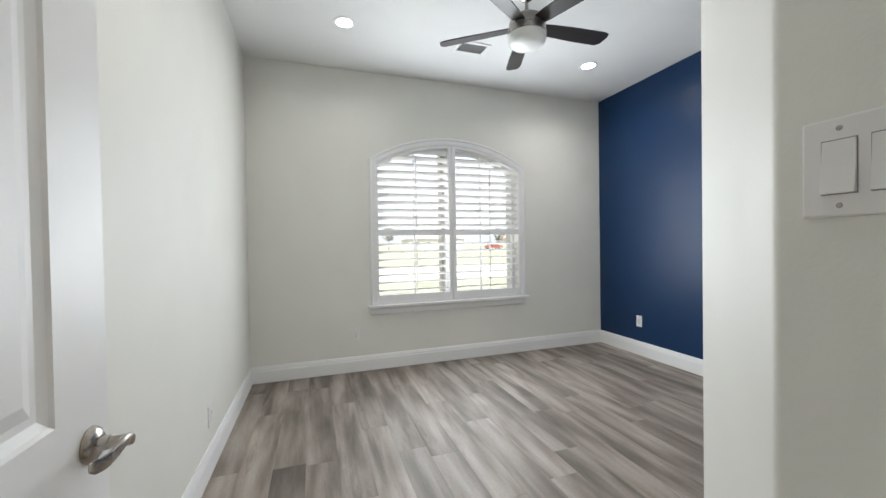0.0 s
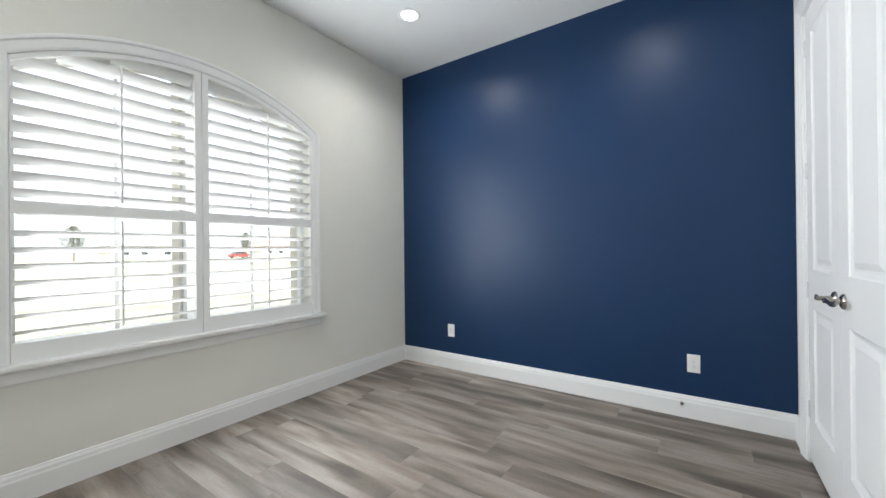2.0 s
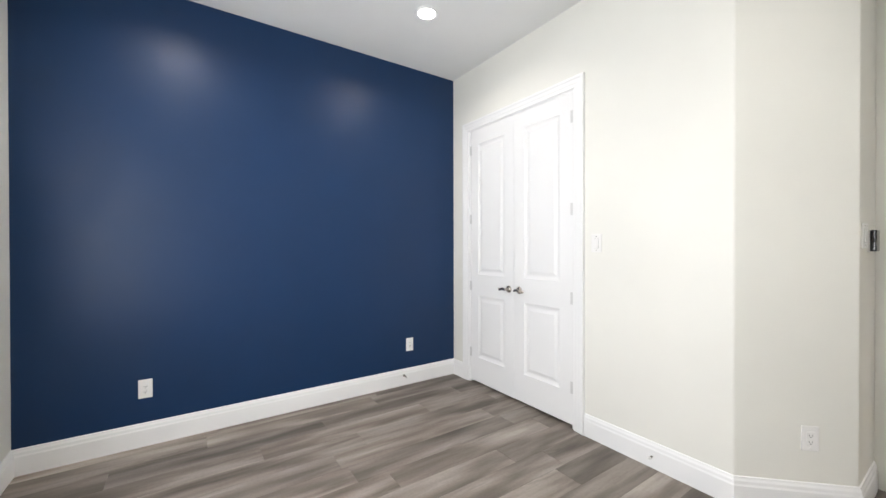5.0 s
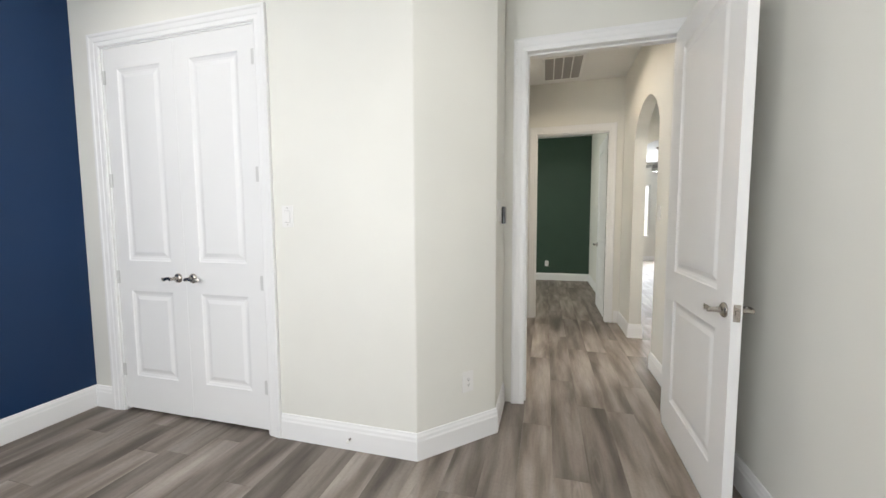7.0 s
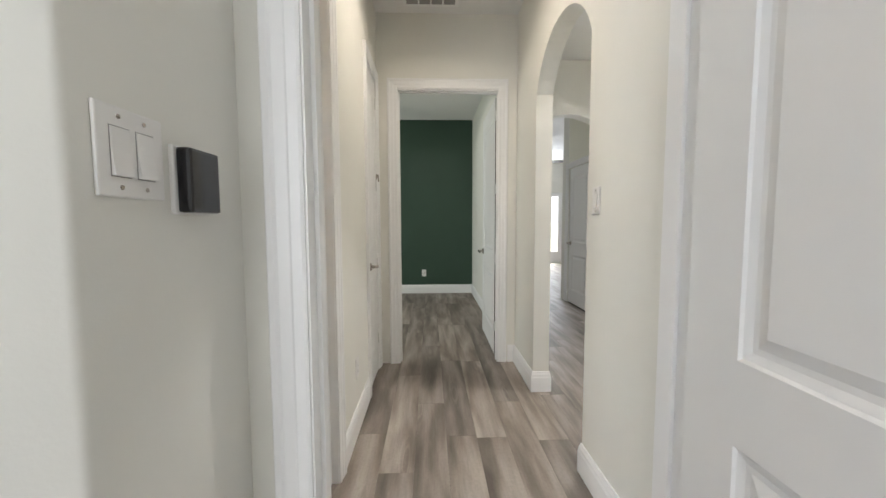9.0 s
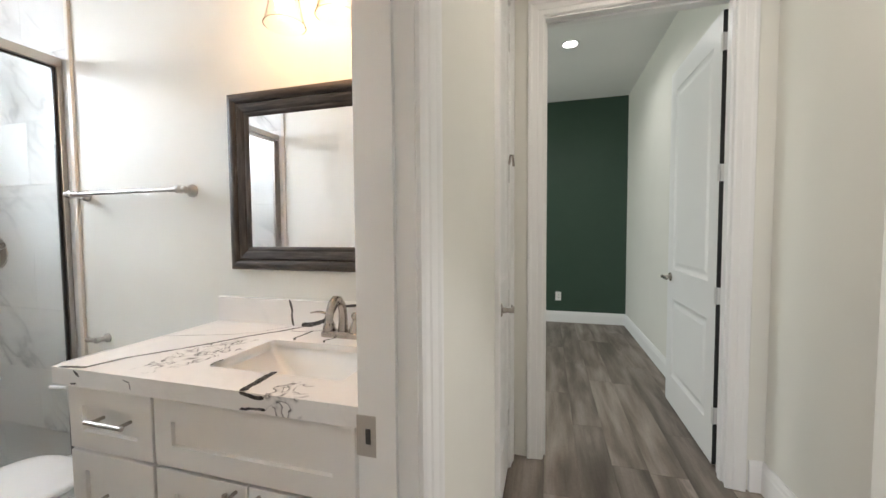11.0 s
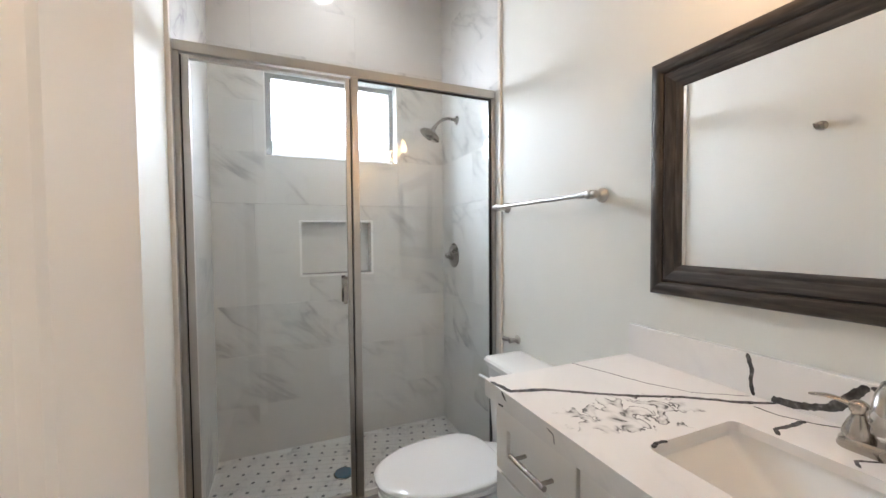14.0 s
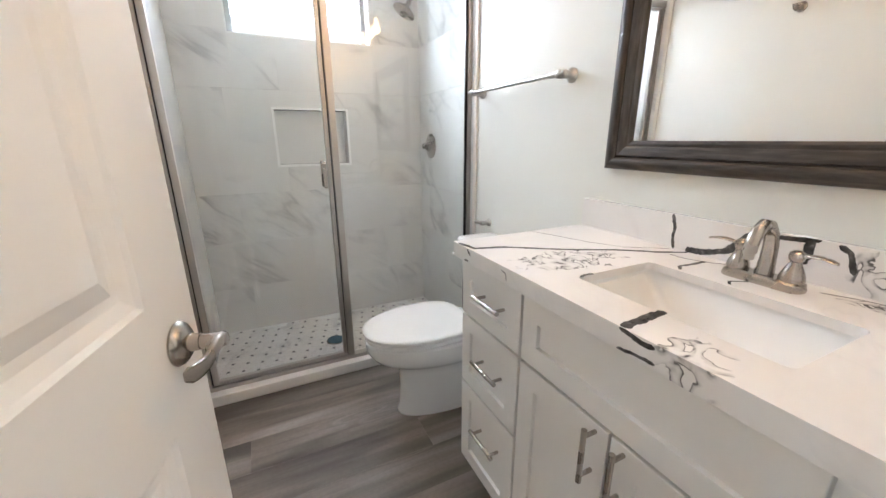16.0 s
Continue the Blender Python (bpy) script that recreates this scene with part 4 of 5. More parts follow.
def tile_rects(u0, u1, z0, z1, tw, th, holes, shift):
    out = []
    row, z = 0, z0
    while z < z1 - 0.005:
        u = u0 - (row % 2) * shift
        while u < u1 - 0.005:
            todo = [(max(u, u0), min(u + tw, u1), z, min(z + th, z1))]
            for h in holes:
                nxt = []
                for a, b, c, d in todo:
                    if a >= h[1] or b <= h[0] or c >= h[3] or d <= h[2]:
                        nxt.append((a, b, c, d))
                        continue
                    x0, x1 = max(a, h[0]), min(b, h[1])
                    nxt += [(a, h[0], c, d)] if a < h[0] else []
                    nxt += [(h[1], b, c, d)] if b > h[1] else []
                    nxt += [(x0, x1, c, h[2])] if c < h[2] else []
                    nxt += [(x0, x1, h[3], d)] if d > h[3] else []
                todo = nxt
            out += [t for t in todo if t[1] - t[0] > 0.012 and t[3] - t[2] > 0.012]
            u += tw
        z += th
        row += 1
    return out


def wall_tiles(parent_name, axis, base, face, rects):
    host = bpy.data.objects[parent_name]
    g = 0.0004
    for a, b, c, d in rects:
        lo, hi = min(base, face), max(base, face)
        if axis == "y":
            bm = cube(lo, hi, a + g, b - g, c + g, d - g)
        else:
            bm = cube(a + g, b - g, lo, hi, c + g, d - g)
        part("tile", bm, MARBLE, host)


WIN = (-1.385, -0.555, 1.81, 2.355)
NICHE = (-1.2, -0.745, 1.075, 1.425)
wall_tiles("wall_bath_east", "y", 3.45, SB, tile_rects(SS, SN, 0.0, CEIL, 0.61, 0.305, [WIN, NICHE], 0.305))
wall_tiles("wall_bath_south", "x", -1.725, SS, tile_rects(2.665, SB, 0.0, CEIL, 0.61, 0.305, [], 0.305))
wall_tiles("wall_bath_north", "x", -0.26, SN, tile_rects(2.665, SB, 0.0, CEIL, 0.61, 0.305, [], 0.305))
EDGE = mat("tile_edge_trim", (0.70, 0.66, 0.60), 0.3)
for y0, y1 in ((-1.725, SS + 0.003), (SN - 0.003, -0.26)):
    solid("trim", cube(2.640, 2.664, y0, y1, 0.0, CEIL, bev=0.003), EDGE, "beige tile edge trim beside the shower", "trim")
# niche lining and window reveal
bm = cube(3.545, 3.56, -1.2, -0.745, 1.075, 1.425)
for a in ((-1.2, -1.19, 1.075, 1.425), (-0.755, -0.745, 1.075, 1.425), (-1.19, -0.755, 1.415, 1.425), (-1.19, -0.755, 1.075, 1.085)):
    box(bm, SB + 0.002, 3.545, *a)
solid("shower_niche", bm, MARBLE, "recessed marble tile niche in the shower wall", "niche")
bm = bmesh.new()
for a in ((-1.204, -1.19, 1.071, 1.429), (-0.755, -0.741, 1.071, 1.429), (-1.19, -0.755, 1.415, 1.429), (-1.19, -0.755, 1.071, 1.085)):
    box(bm, SB - 0.003, SB + 0.002, *a)
solid("trim", bm, TRIM, "white edge trim round the shower niche", "trim")
bm = bmesh.new()
for a in ((-1.385, -1.375, 1.81, 2.355), (-0.565, -0.555, 1.81, 2.355), (-1.375, -0.565, 2.345, 2.355), (-1.375, -0.565, 1.81, 1.82)):
    box(bm, SB - 0.002, 3.56, *a)
solid("trim", bm, PORCELAIN, "white tiled reveal of the shower window", "trim")
w2 = thing("window_2", pose(0, 0, 0), "small high shower window with a grey frame and bright glass", "window", "", "structure")
GREYFRAME = mat("grey_window_frame", (0.32, 0.33, 0.33), 0.4)
bm = bmesh.new()
for a in ((-1.375, -1.345, 1.82, 2.345), (-0.595, -0.565, 1.82, 2.345), (-1.345, -0.595, 2.315, 2.345), (-1.345, -0.595, 1.82, 1.835)):
    box(bm, 3.535, 3.60, *a)
part("window_frame", bm, GREYFRAME, w2)
FROST = mat("frosted_glass", (0.97, 0.98, 1.0), 0.35, Transmission_Weight=1.0, IOR=1.2)
part("pane", cube(3.575, 3.58, -1.335, -0.605, 1.835, 2.30), FROST, w2).visible_shadow = False

solid("shower_curb", cube(2.645, 2.785, -1.725, -0.26, 0.0, 0.058, bev=0.006), QUARTZ, "low off-white stone shower curb", "curb")
solid("shower_floor", cube(2.785, 3.45, -1.725, -0.26, -0.008, -0.001), GROUT, "white marble mosaic shower floor with grey dots", "floor")
bmw, bmd = bmesh.new(), bmesh.new()
ax, ay = 0.076, -0.021
for i in range(-30, 40):
    for j in range(-30, 40):
        cx = 3.10 + i * ax - j * ay
        cy = -0.95 + i * ay + j * ax
        if not (2.80 < cx < 3.425 and -1.70 < cy < -0.285):
            continue
        rot = Matrix.Translation((cx, cy, 0)) @ Matrix.Rotation(math.atan2(ay, ax), 4, "Z")
        h = 0.0388
        for sx, sy in ((-1, 0), (0, 0), (-1, -1), (0, -1)):
            t = bmesh.new()
            x0, y0 = sx * h + 0.0006, sy * h + 0.0006
            box(t, x0, x0 + h - 0.0012, y0, y0 + h - 0.0012, -0.001, 0.0015)
            bmesh.ops.transform(t, matrix=rot, verts=t.verts[:])
            for f in t.faces:
                bmw.faces.new([bmw.verts.new(v.co) for v in f.verts])
            t.free()
        t = bmesh.new()
        box(t, -0.008, 0.008, -0.008, 0.008, 0.0, 0.0022)
        bmesh.ops.transform(t, matrix=rot, verts=t.verts[:])
        for f in t.faces:
            bmd.faces.new([bmd.verts.new(v.co) for v in f.verts])
        t.free()
SF = bpy.data.objects["shower_floor"]
tagged(part("mosaic_tiles", bmw, MOSAIC, SF), "", "", "", "stuff")
tagged(part("mosaic_dots", bmd, GREYDOT, SF), "", "", "", "stuff")
dr = thing("shower_drain", pose(3.04, -0.935, 0.002), "round shower drain under blue protective film", "drain")
part("rim", lathe(bmesh.new(), [(0.001, 0.0), (0.056, 0.0), (0.054, 0.004), (0.046, 0.004), (0.001, 0.0035)], 28), NICKEL, dr, "", True)
part("film", lathe(bmesh.new(), [(0.001, 0.0036), (0.05, 0.0042), (0.049, 0.0052), (0.001, 0.0052)], 28), mat("blue_film", (0.02, 0.10, 0.17), 0.35), dr, "blue film")

sh = thing("shower_enclosure", pose(SX, 0, 0.058), "framed glass shower screen with a hinged glass door", "shower screen")
FT = 2.012
part("header", cube(-0.022, 0.022, -1.71, -0.262, FT - 0.02, FT + 0.022, bev=0.003), FRAMEM, sh)
part("track", cube(-0.022, 0.022, -1.71, -0.262, 0.0, 0.022, bev=0.003), FRAMEM, sh)
part("wall_jamb", cube(-0.018, 0.018, -0.292, -0.2715, 0.022, FT - 0.02, bev=0.002), FRAMEM, sh)
part("wall_jamb", cube(-0.018, 0.018, -1.7135, -1.692, 0.022, FT - 0.02, bev=0.002), FRAMEM, sh)
part("gasket", cube(-0.007, 0.007, -1.692, -1.680, 0.022, FT - 0.02), GASKET, sh, "black seal")
part("gasket", cube(-0.007, 0.007, -1.680, -0.985, FT - 0.028, FT - 0.02), GASKET, sh, "black seal")
part("post", cube(-0.02, 0.02, -0.985, -0.952, 0.022, FT - 0.02, bev=0.003), FRAMEM, sh)
part("glass_panel", cube(-0.004, 0.004, -1.685, -0.98, 0.02, FT - 0.022), GLASS, sh, "clear fixed glass").visible_shadow = False
gd = part("glass_door", cube(-0.004, 0.004, -0.932, -0.318, 0.034, FT - 0.034), GLASS, sh, "clear hinged glass")
gd.visible_shadow = False
for a in ((-0.947, -0.927, 0.026, FT - 0.026), (-0.324, -0.298, 0.026, FT - 0.026)):
    part("door_stile", cube(-0.013, 0.013, a[0], a[1], a[2], a[3], bev=0.002), FRAMEM, gd)
for a in ((0.026, 0.046), (FT - 0.040, FT - 0.026)):
    part("door_rail", cube(-0.013, 0.013, -0.927, -0.324, a[0], a[1], bev=0.002), FRAMEM, gd)
part("gasket", cube(-0.005, 0.005, -0.298, -0.292, 0.026, FT - 0.026), GASKET, gd, "black seal")
part("gasket", cube(-0.005, 0.005, -0.952, -0.947, 0.026, FT - 0.026), GASKET, gd, "black seal")
for way in (-1, 1):
    bm = cube(*sorted((way * 0.030, way * 0.039)), -0.920, -0.902, 0.955, 1.080, bev=0.002)
    for zz in (0.962, 1.061):
        box(bm, *sorted((way * 0.034, way * 0.004)), -0.917, -0.905, zz, zz + 0.012)
    part("pull_handle", bm, NICKEL, gd, "nickel D-shaped pull")

hd = thing("wall_shower", pose(3.19, SS, 2.08), "brushed nickel shower with a round head on an arm", "shower")
part("flange", lathe(bmesh.new(), [(0.001, 0), (0.03, 0), (0.027, 0.006), (0.012, 0.011), (0.001, 0.011)], 24, pose(0, 0, 0, -90)), VALVEM, hd, "", True)
part("arm", tube(bmesh.new(), [(0, 0.005, 0), (0, 0.06, 0.004), (0, 0.10, -0.006), (0, 0.135, -0.035), (0, 0.155, -0.06)], 0.010, 14), VALVEM, hd, "", True)
part("spray_head", lathe(bmesh.new(), [(0.001, 0.012), (0.013, 0.012), (0.015, 0.0), (0.013, -0.012), (0.022, -0.026), (0.052, -0.045), (0.068, -0.056), (0.070, -0.062), (0.064, -0.066), (0.001, -0.063)], 36,
     Matrix.Translation((0, 0.158, -0.065)) @ pose(0, 0, 0, 32)), VALVEM, hd, "", True)
va = thing("shower_valve", pose(3.25, SS, 1.19), "round brushed nickel shower valve with a lever", "shower valve")
part("escutcheon", lathe(bmesh.new(), [(0.001, 0), (0.082, 0), (0.081, 0.004), (0.060, 0.011), (0.034, 0.014), (0.030, 0.03), (0.024, 0.034), (0.001, 0.034)], 40, pose(0, 0, 0, -90)), VALVEM, va, "", True)
bm = lathe(bmesh.new(), [(0.001, 0.03), (0.02, 0.03), (0.018, 0.055), (0.014, 0.062), (0.001, 0.064)], 22, pose(0, 0, 0, -90))
tube(bm, [(0, 0.048, 0), (-0.02, 0.056, 0.004), (-0.045, 0.064, 0.002), (-0.07, 0.070, -0.002)], [0.009, 0.008, 0.007, 0.009], 12)
part("lever", bm, VALVEM, va, "", True)

# ---- bathroom: toilet ----
TX = 2.24
to = thing("toilet", pose(TX, -1.725, 0), "white two-piece toilet with an elongated bowl, lid down", "toilet")


def egg(z, yb, yf, hw, n=32, flat=0.0):
    """An egg-shaped ring: yb at the back, yf at the rounded front."""
    mid = yb + (yf - yb) * 0.42
    out = []
    for k in range(n):
        a = 2 * math.pi * k / n
        c, s = math.cos(a), math.sin(a)
        y = mid + (yf - mid) * s if s > 0 else mid + (mid - yb) * (math.copysign(abs(s) ** (0.55 if flat else 0.8), s))
        x = hw * math.copysign(abs(c) ** (0.72 if s < 0 and flat else 0.9), c)
        out.append((x, y, z))
    return out


bm = bmesh.new()
loft(bm, [egg(0.0, 0.10, 0.642, 0.106), egg(0.014, 0.10, 0.645, 0.108), egg(0.04, 0.10, 0.634, 0.103), egg(0.14, 0.11, 0.626, 0.101), egg(0.215, 0.12, 0.628, 0.104), egg(0.25, 0.125, 0.645, 0.118),
          egg(0.278, 0.13, 0.692, 0.146), egg(0.305, 0.135, 0.738, 0.167), egg(0.335, 0.14, 0.764, 0.179), egg(0.368, 0.15, 0.774, 0.183), egg(0.388, 0.15, 0.773, 0.182), egg(0.395, 0.16, 0.764, 0.174)])
part("bowl", bm, PORCELAIN, to, "", True)
bm = bmesh.new()
loft(bm, [egg(0.4045, 0.31, 0.762, 0.168, flat=1), egg(0.406, 0.298, 0.774, 0.180, flat=1), egg(0.421, 0.298, 0.775, 0.181, flat=1), egg(0.4245, 0.302, 0.770, 0.176, flat=1)])
part("seat", bm, PORCELAIN, to, "", True)
bm = bmesh.new()
loft(bm, [egg(0.4290, 0.305, 0.772, 0.178, flat=1), egg(0.4295, 0.298, 0.781, 0.185, flat=1), egg(0.4320, 0.297, 0.783, 0.186, flat=1), egg(0.4420, 0.297, 0.783, 0.186, flat=1), egg(0.4465, 0.300, 0.778, 0.182, flat=1), egg(0.4485, 0.306, 0.768, 0.174, flat=1), egg(0.4505, 0.34, 0.70, 0.13, flat=1)])
part("lid", bm, PORCELAIN, to, "", True)
bm = bmesh.new()
def rr(z, x, y0, y1, r=0.03, n=5):
    pts = []
    for cx_, cy_, a0 in ((x - r, y1 - r, 0), (-x + r, y1 - r, 90), (-x + r, y0 + r, 180), (x - r, y0 + r, 270)):
        pts += [(cx_ + r * math.cos(radians(a0 + 90 * k / n)), cy_ + r * math.sin(radians(a0 + 90 * k / n)), z) for k in range(n + 1)]
    return pts
loft(bm, [rr(0.36, 0.19, 0.015, 0.19), rr(0.38, 0.20, 0.012, 0.197), rr(0.71, 0.224, 0.008, 0.205), rr(0.716, 0.222, 0.01, 0.203)])
part("tank", bm, PORCELAIN, to, "", True)
bm = bmesh.new()
loft(bm, [rr(0.7165, 0.224, 0.006, 0.208), rr(0.722, 0.236, 0.002, 0.218), rr(0.742, 0.238, 0.002, 0.220), rr(0.752, 0.232, 0.006, 0.212), rr(0.756, 0.20, 0.03, 0.18)])
part("tank_lid", bm, PORCELAIN, to, "", True)
bm = lathe(bmesh.new(), [(0.001, 0), (0.014, 0), (0.013, 0.01), (0.001, 0.012)], 16, Matrix.Translation((0.17, 0.203, 0.66)) @ pose(0, 0, 0, -90))
tube(bm, [(0.172, 0.215, 0.66), (0.20, 0.222, 0.66), (0.245, 0.226, 0.657)], [0.006, 0.007, 0.008], 10)
part("flush_lever", bm, PORCELAIN, to, "white flush lever", True)

# ---- bathroom: vanity ----
VX0, VX1, VF, VB = 0.829, 1.79, -1.192, -1.722
cab = thing("vanity_cabinet", pose(0, 0, 0), "white shaker vanity cabinet with three drawers and two doors", "vanity cabinet")
bm = bmesh.new()
loft(bm, [[(x, y, z) for x, y in ((VX0, VB), (VX1, VB), (VX1, VF), (VX0, VF))] for z in (0.115, 0.878)], cap=False)
loft(bm, [[(x, y, z) for x, y in ((VX0 + 0.018, VB + 0.01), (VX1 - 0.018, VB + 0.01), (VX1 - 0.018, VF - 0.018), (VX0 + 0.018, VF - 0.018))] for z in (0.133, 0.878)], cap=False)
bm.verts.ensure_lookup_table()
for k in range(4):
    bm.faces.new((bm.verts[4 + k], bm.verts[4 + (k + 1) % 4], bm.verts[12 + (k + 1) % 4], bm.verts[12 + k]))
bm.faces.new(bm.verts[0:4])
bm.faces.new(bm.verts[8:12])
part("body", bm, CABINET, cab)
part("toe_kick", cube(VX0, VX1 - 0.005, VB, VF - 0.06, 0.001, 0.115), CABINET, cab)


def shaker(x0, x1, z0, z1, rail=0.055):
    """A flat front with a square-edged recessed panel, one closed skin."""
    y0, y1 = VF, VF + 0.020
    e, r = 0.0015, rail
    steps = [(0.0, y0), (0.0, y1 - e), (e, y1), (r, y1), (r + 0.002, y1 - 0.009)]
    return loft(bmesh.new(), [[(x0 + i, y, z0 + i), (x1 - i, y, z0 + i), (x1 - i, y, z1 - i), (x0 + i, y, z1 - i)] for i, y in steps])


def pull(parent, x, z, upright, n=0.128):
    y0, y = VF + 0.02, VF + 0.052
    h = n / 2
    d = (0, 1) if upright else (1, 0)
    bm = tube(bmesh.new(), [(x - h * d[0], y, z - h * d[1]), (x + h * d[0], y, z + h * d[1])], 0.006, 14)
    for s in (-0.048, 0.048):
        tube(bm, [(x + s * d[0], y0 - 0.001, z + s * d[1]), (x + s * d[0], y, z + s * d[1])], 0.0048, 10)
    part("pull_handle", bm, NICKEL, parent, "brushed nickel bar pull", True)


for z0, z1, pz in ((0.702, 0.874, 0.800), (0.450, 0.694, 0.586), (0.130, 0.442, 0.331)):
    d = part("drawer_front", shaker(1.484, 1.782, z0, z1, 0.05), CABINET, cab)
    pull(d, 1.603, pz, False)
part("drawer_front", shaker(0.912, 1.474, 0.702, 0.874, 0.055), CABINET, cab, "fixed false drawer front")
for x0, x1, px in ((1.196, 1.474, 1.226), (0.912, 1.190, 1.160)):
    d = part("cabinet_door", shaker(x0, x1, 0.130, 0.694, 0.058), CABINET, cab)
    pull(d, px, 0.628, True)

ct = thing("countertop", pose(0, 0, 0), "white quartz countertop with bold dark grey veins and backsplash", "countertop")
CX0, CX1, CF, CB, CZ, CL = 0.828, 1.826, -1.162, -1.7235, 0.925, 0.8795
HX0, HX1, HY0, HY1 = 0.999, 1.412, -1.528, -1.272
bm = bmesh.new()
hole = []
R = 0.016
for cx_, cy_, a0 in ((HX1 - R, HY1 - R, 0), (HX0 + R, HY1 - R, 90), (HX0 + R, HY0 + R, 180), (HX1 - R, HY0 + R, 270)):
    hole += [(cx_ + R * math.cos(radians(a0 + 15 * k)), cy_ + R * math.sin(radians(a0 + 15 * k))) for k in range(7)]
outer = []
for i, (hx, hy) in enumerate(hole):
    q = i // 7
    corner = ((CX1, CF), (CX0, CF), (CX0, CB), (CX1, CB))[q]
    k = i % 7
    if k < 3:
        outer.append((corner[0], hy) if q in (0, 2) else (hx, corner[1]))
    elif k == 3:
        outer.append(corner)
    else:
        outer.append((hx, corner[1]) if q in (0, 2) else (corner[0], hy))
n = len(hole)
top_h = [bm.verts.new((x, y, CZ)) for x, y in hole]
top_o = [bm.verts.new((x, y, CZ)) for x, y in outer]
low_h = [bm.verts.new((x, y, CZ - 0.02)) for x, y in hole]
low_o = [bm.verts.new((x, y, CL)) for x, y in outer]
for i in range(n):
    j = (i + 1) % n
    bm.faces.new((top_h[i], top_h[j], top_o[j], top_o[i]))
    bm.faces.new((low_h[i], low_h[j], low_o[j], low_o[i]))
    bm.faces.new((top_h[i], top_h[j], low_h[j], low_h[i]))
    bm.faces.new((top_o[i], top_o[j], low_o[j], low_o[i]))
part("slab", bm, QUARTZ, ct)
part("backsplash", cube(CX0, CX1, CB, -1.703, CZ, 1.025, bev=0.0015), QUARTZ, ct)
part("side_splash", cube(CX0, CX0 + 0.016, -1.7025, CF - 0.002, CZ, 1.025, bev=0.0015), QUARTZ, ct)
vr = random.Random(11)


def vein(name, pts, width, place, material, end=None):
    """An inlaid vein: a ragged strip that follows a few points, from one width to another."""
    dense = []
    P = [Vector(p) for p in pts]
    for a, b in zip(P, P[1:]):
        m_ = max(2, int((b - a).length / 0.003))
        dense += [a.lerp(b, k / m_) for k in range(m_)]
    dense.append(P[-1])
    bm = bmesh.new()
    L, off = len(dense), 0.0
    left = right = swell = 0.0
    rows = []
    for k, p in enumerate(dense):
        d = (dense[min(k + 1, L - 1)] - dense[max(k - 1, 0)]).normalized()
        nrm = Vector((-d.y, d.x))
        off = off * 0.9 + vr.uniform(-1, 1) * 0.0008
        swell = swell * 0.95 + vr.uniform(-1, 1) * 0.08
        left = left * 0.6 + vr.uniform(-1, 1) * 0.11
        right = right * 0.6 + vr.uniform(-1, 1) * 0.11
        w = width + ((end or width) - width) * k / (L - 1)
        w *= max(0.3, 1 + swell) * (0.35 if k in (0, L - 1) else 0.7 if k in (1, L - 2) else 1)
        rows.append([bm.verts.new(place(*(p + nrm * (off + w / 2 * (1 + left))))), bm.verts.new(place(*(p + nrm * (off - w / 2 * (1 + right)))))])
    for a, b in zip(rows, rows[1:]):
        bm.faces.new((a[0], a[1], b[1], b[0]))
    return part(name, bm, material, ct)


def on_top(x, y):
    return (max(CX0, min(CX1, x)), max(-1.703, min(CF, y)), CZ + 0.0004)


def on_splash(x, z):
    return (x, -1.7026, max(CZ, min(1.025, z)))


def on_front(x, z):
    return (x, CF + 0.0004, max(CL, min(CZ, z)))


vein("vein", [(1.80, -1.165), (1.724, -1.18), (1.70, -1.264), (1.637, -1.35), (1.577, -1.441), (1.53, -1.537), (1.468, -1.617), (1.419, -1.700)], 0.0135, on_top, VEIN)
vein("vein", [(1.829, -1.464), (1.73, -1.5), (1.629, -1.534), (1.539, -1.585), (1.466, -1.690)], 0.0038, on_top, VEIN)
vein("vein", [(1.431, -1.636), (1.377, -1.638), (1.333, -1.662), (1.300, -1.69)], 0.005, on_top, VEIN)
vein("vein", [(1.337, -1.540), (1.354, -1.560), (1.347, -1.614), (1.349, -1.655)], 0.009, on_top, VEIN)
vein("vein", [(1.225, -1.540), (1.239, -1.560), (1.218, -1.598)], 0.007, on_top, VEIN)
vein("vein", [(1.193, -1.163), (1.196, -1.205), (1.199, -1.238), (1.201, -1.284)], 0.020, on_top, VEIN)
vein("vein", [(1.404, -1.279), (1.412, -1.30), (1.409, -1.325)], 0.010, on_top, VEIN)
vein("vein", [(0.944, -1.700), (0.895, -1.633), (0.868, -1.578), (0.850, -1.535)], 0.010, on_top, VEIN, 0.030)
vein("vein", [(1.117, -1.655), (1.084, -1.672), (1.035, -1.690), (0.983, -1.680), (0.949, -1.666)], 0.006, on_top, VEINL)
vein("vein", [(1.48, 1.025), (1.472, 0.989), (1.474, 0.962), (1.465, 0.925)], 0.010, on_splash, VEIN)
vein("vein", [(1.43, 0.929), (1.37, 0.936), (1.324, 0.956), (1.289, 0.999), (1.273, 1.018)], 0.020, on_splash, VEIN)
vein("vein", [(1.27, 1.016), (1.233, 1.014), (1.195, 1.018), (1.15, 1.024)], 0.010, on_splash, VEIN)
vein("vein", [(1.171, 1.022), (1.167, 0.992), (1.175, 0.965)], 0.018, on_splash, VEIN)
vein("vein", [(1.122, 1.02), (1.102, 1.008), (1.095, 0.989), (1.086, 0.966)], 0.012, on_splash, VEIN)
vein("vein", [(0.952, 0.926), (0.934, 0.96), (0.918, 0.993), (0.902, 1.024)], 0.021, on_splash, VEIN)
vein("vein", [(0.964, 1.014), (0.931, 1.008), (0.905, 1.02)], 0.011, on_splash, VEIN)
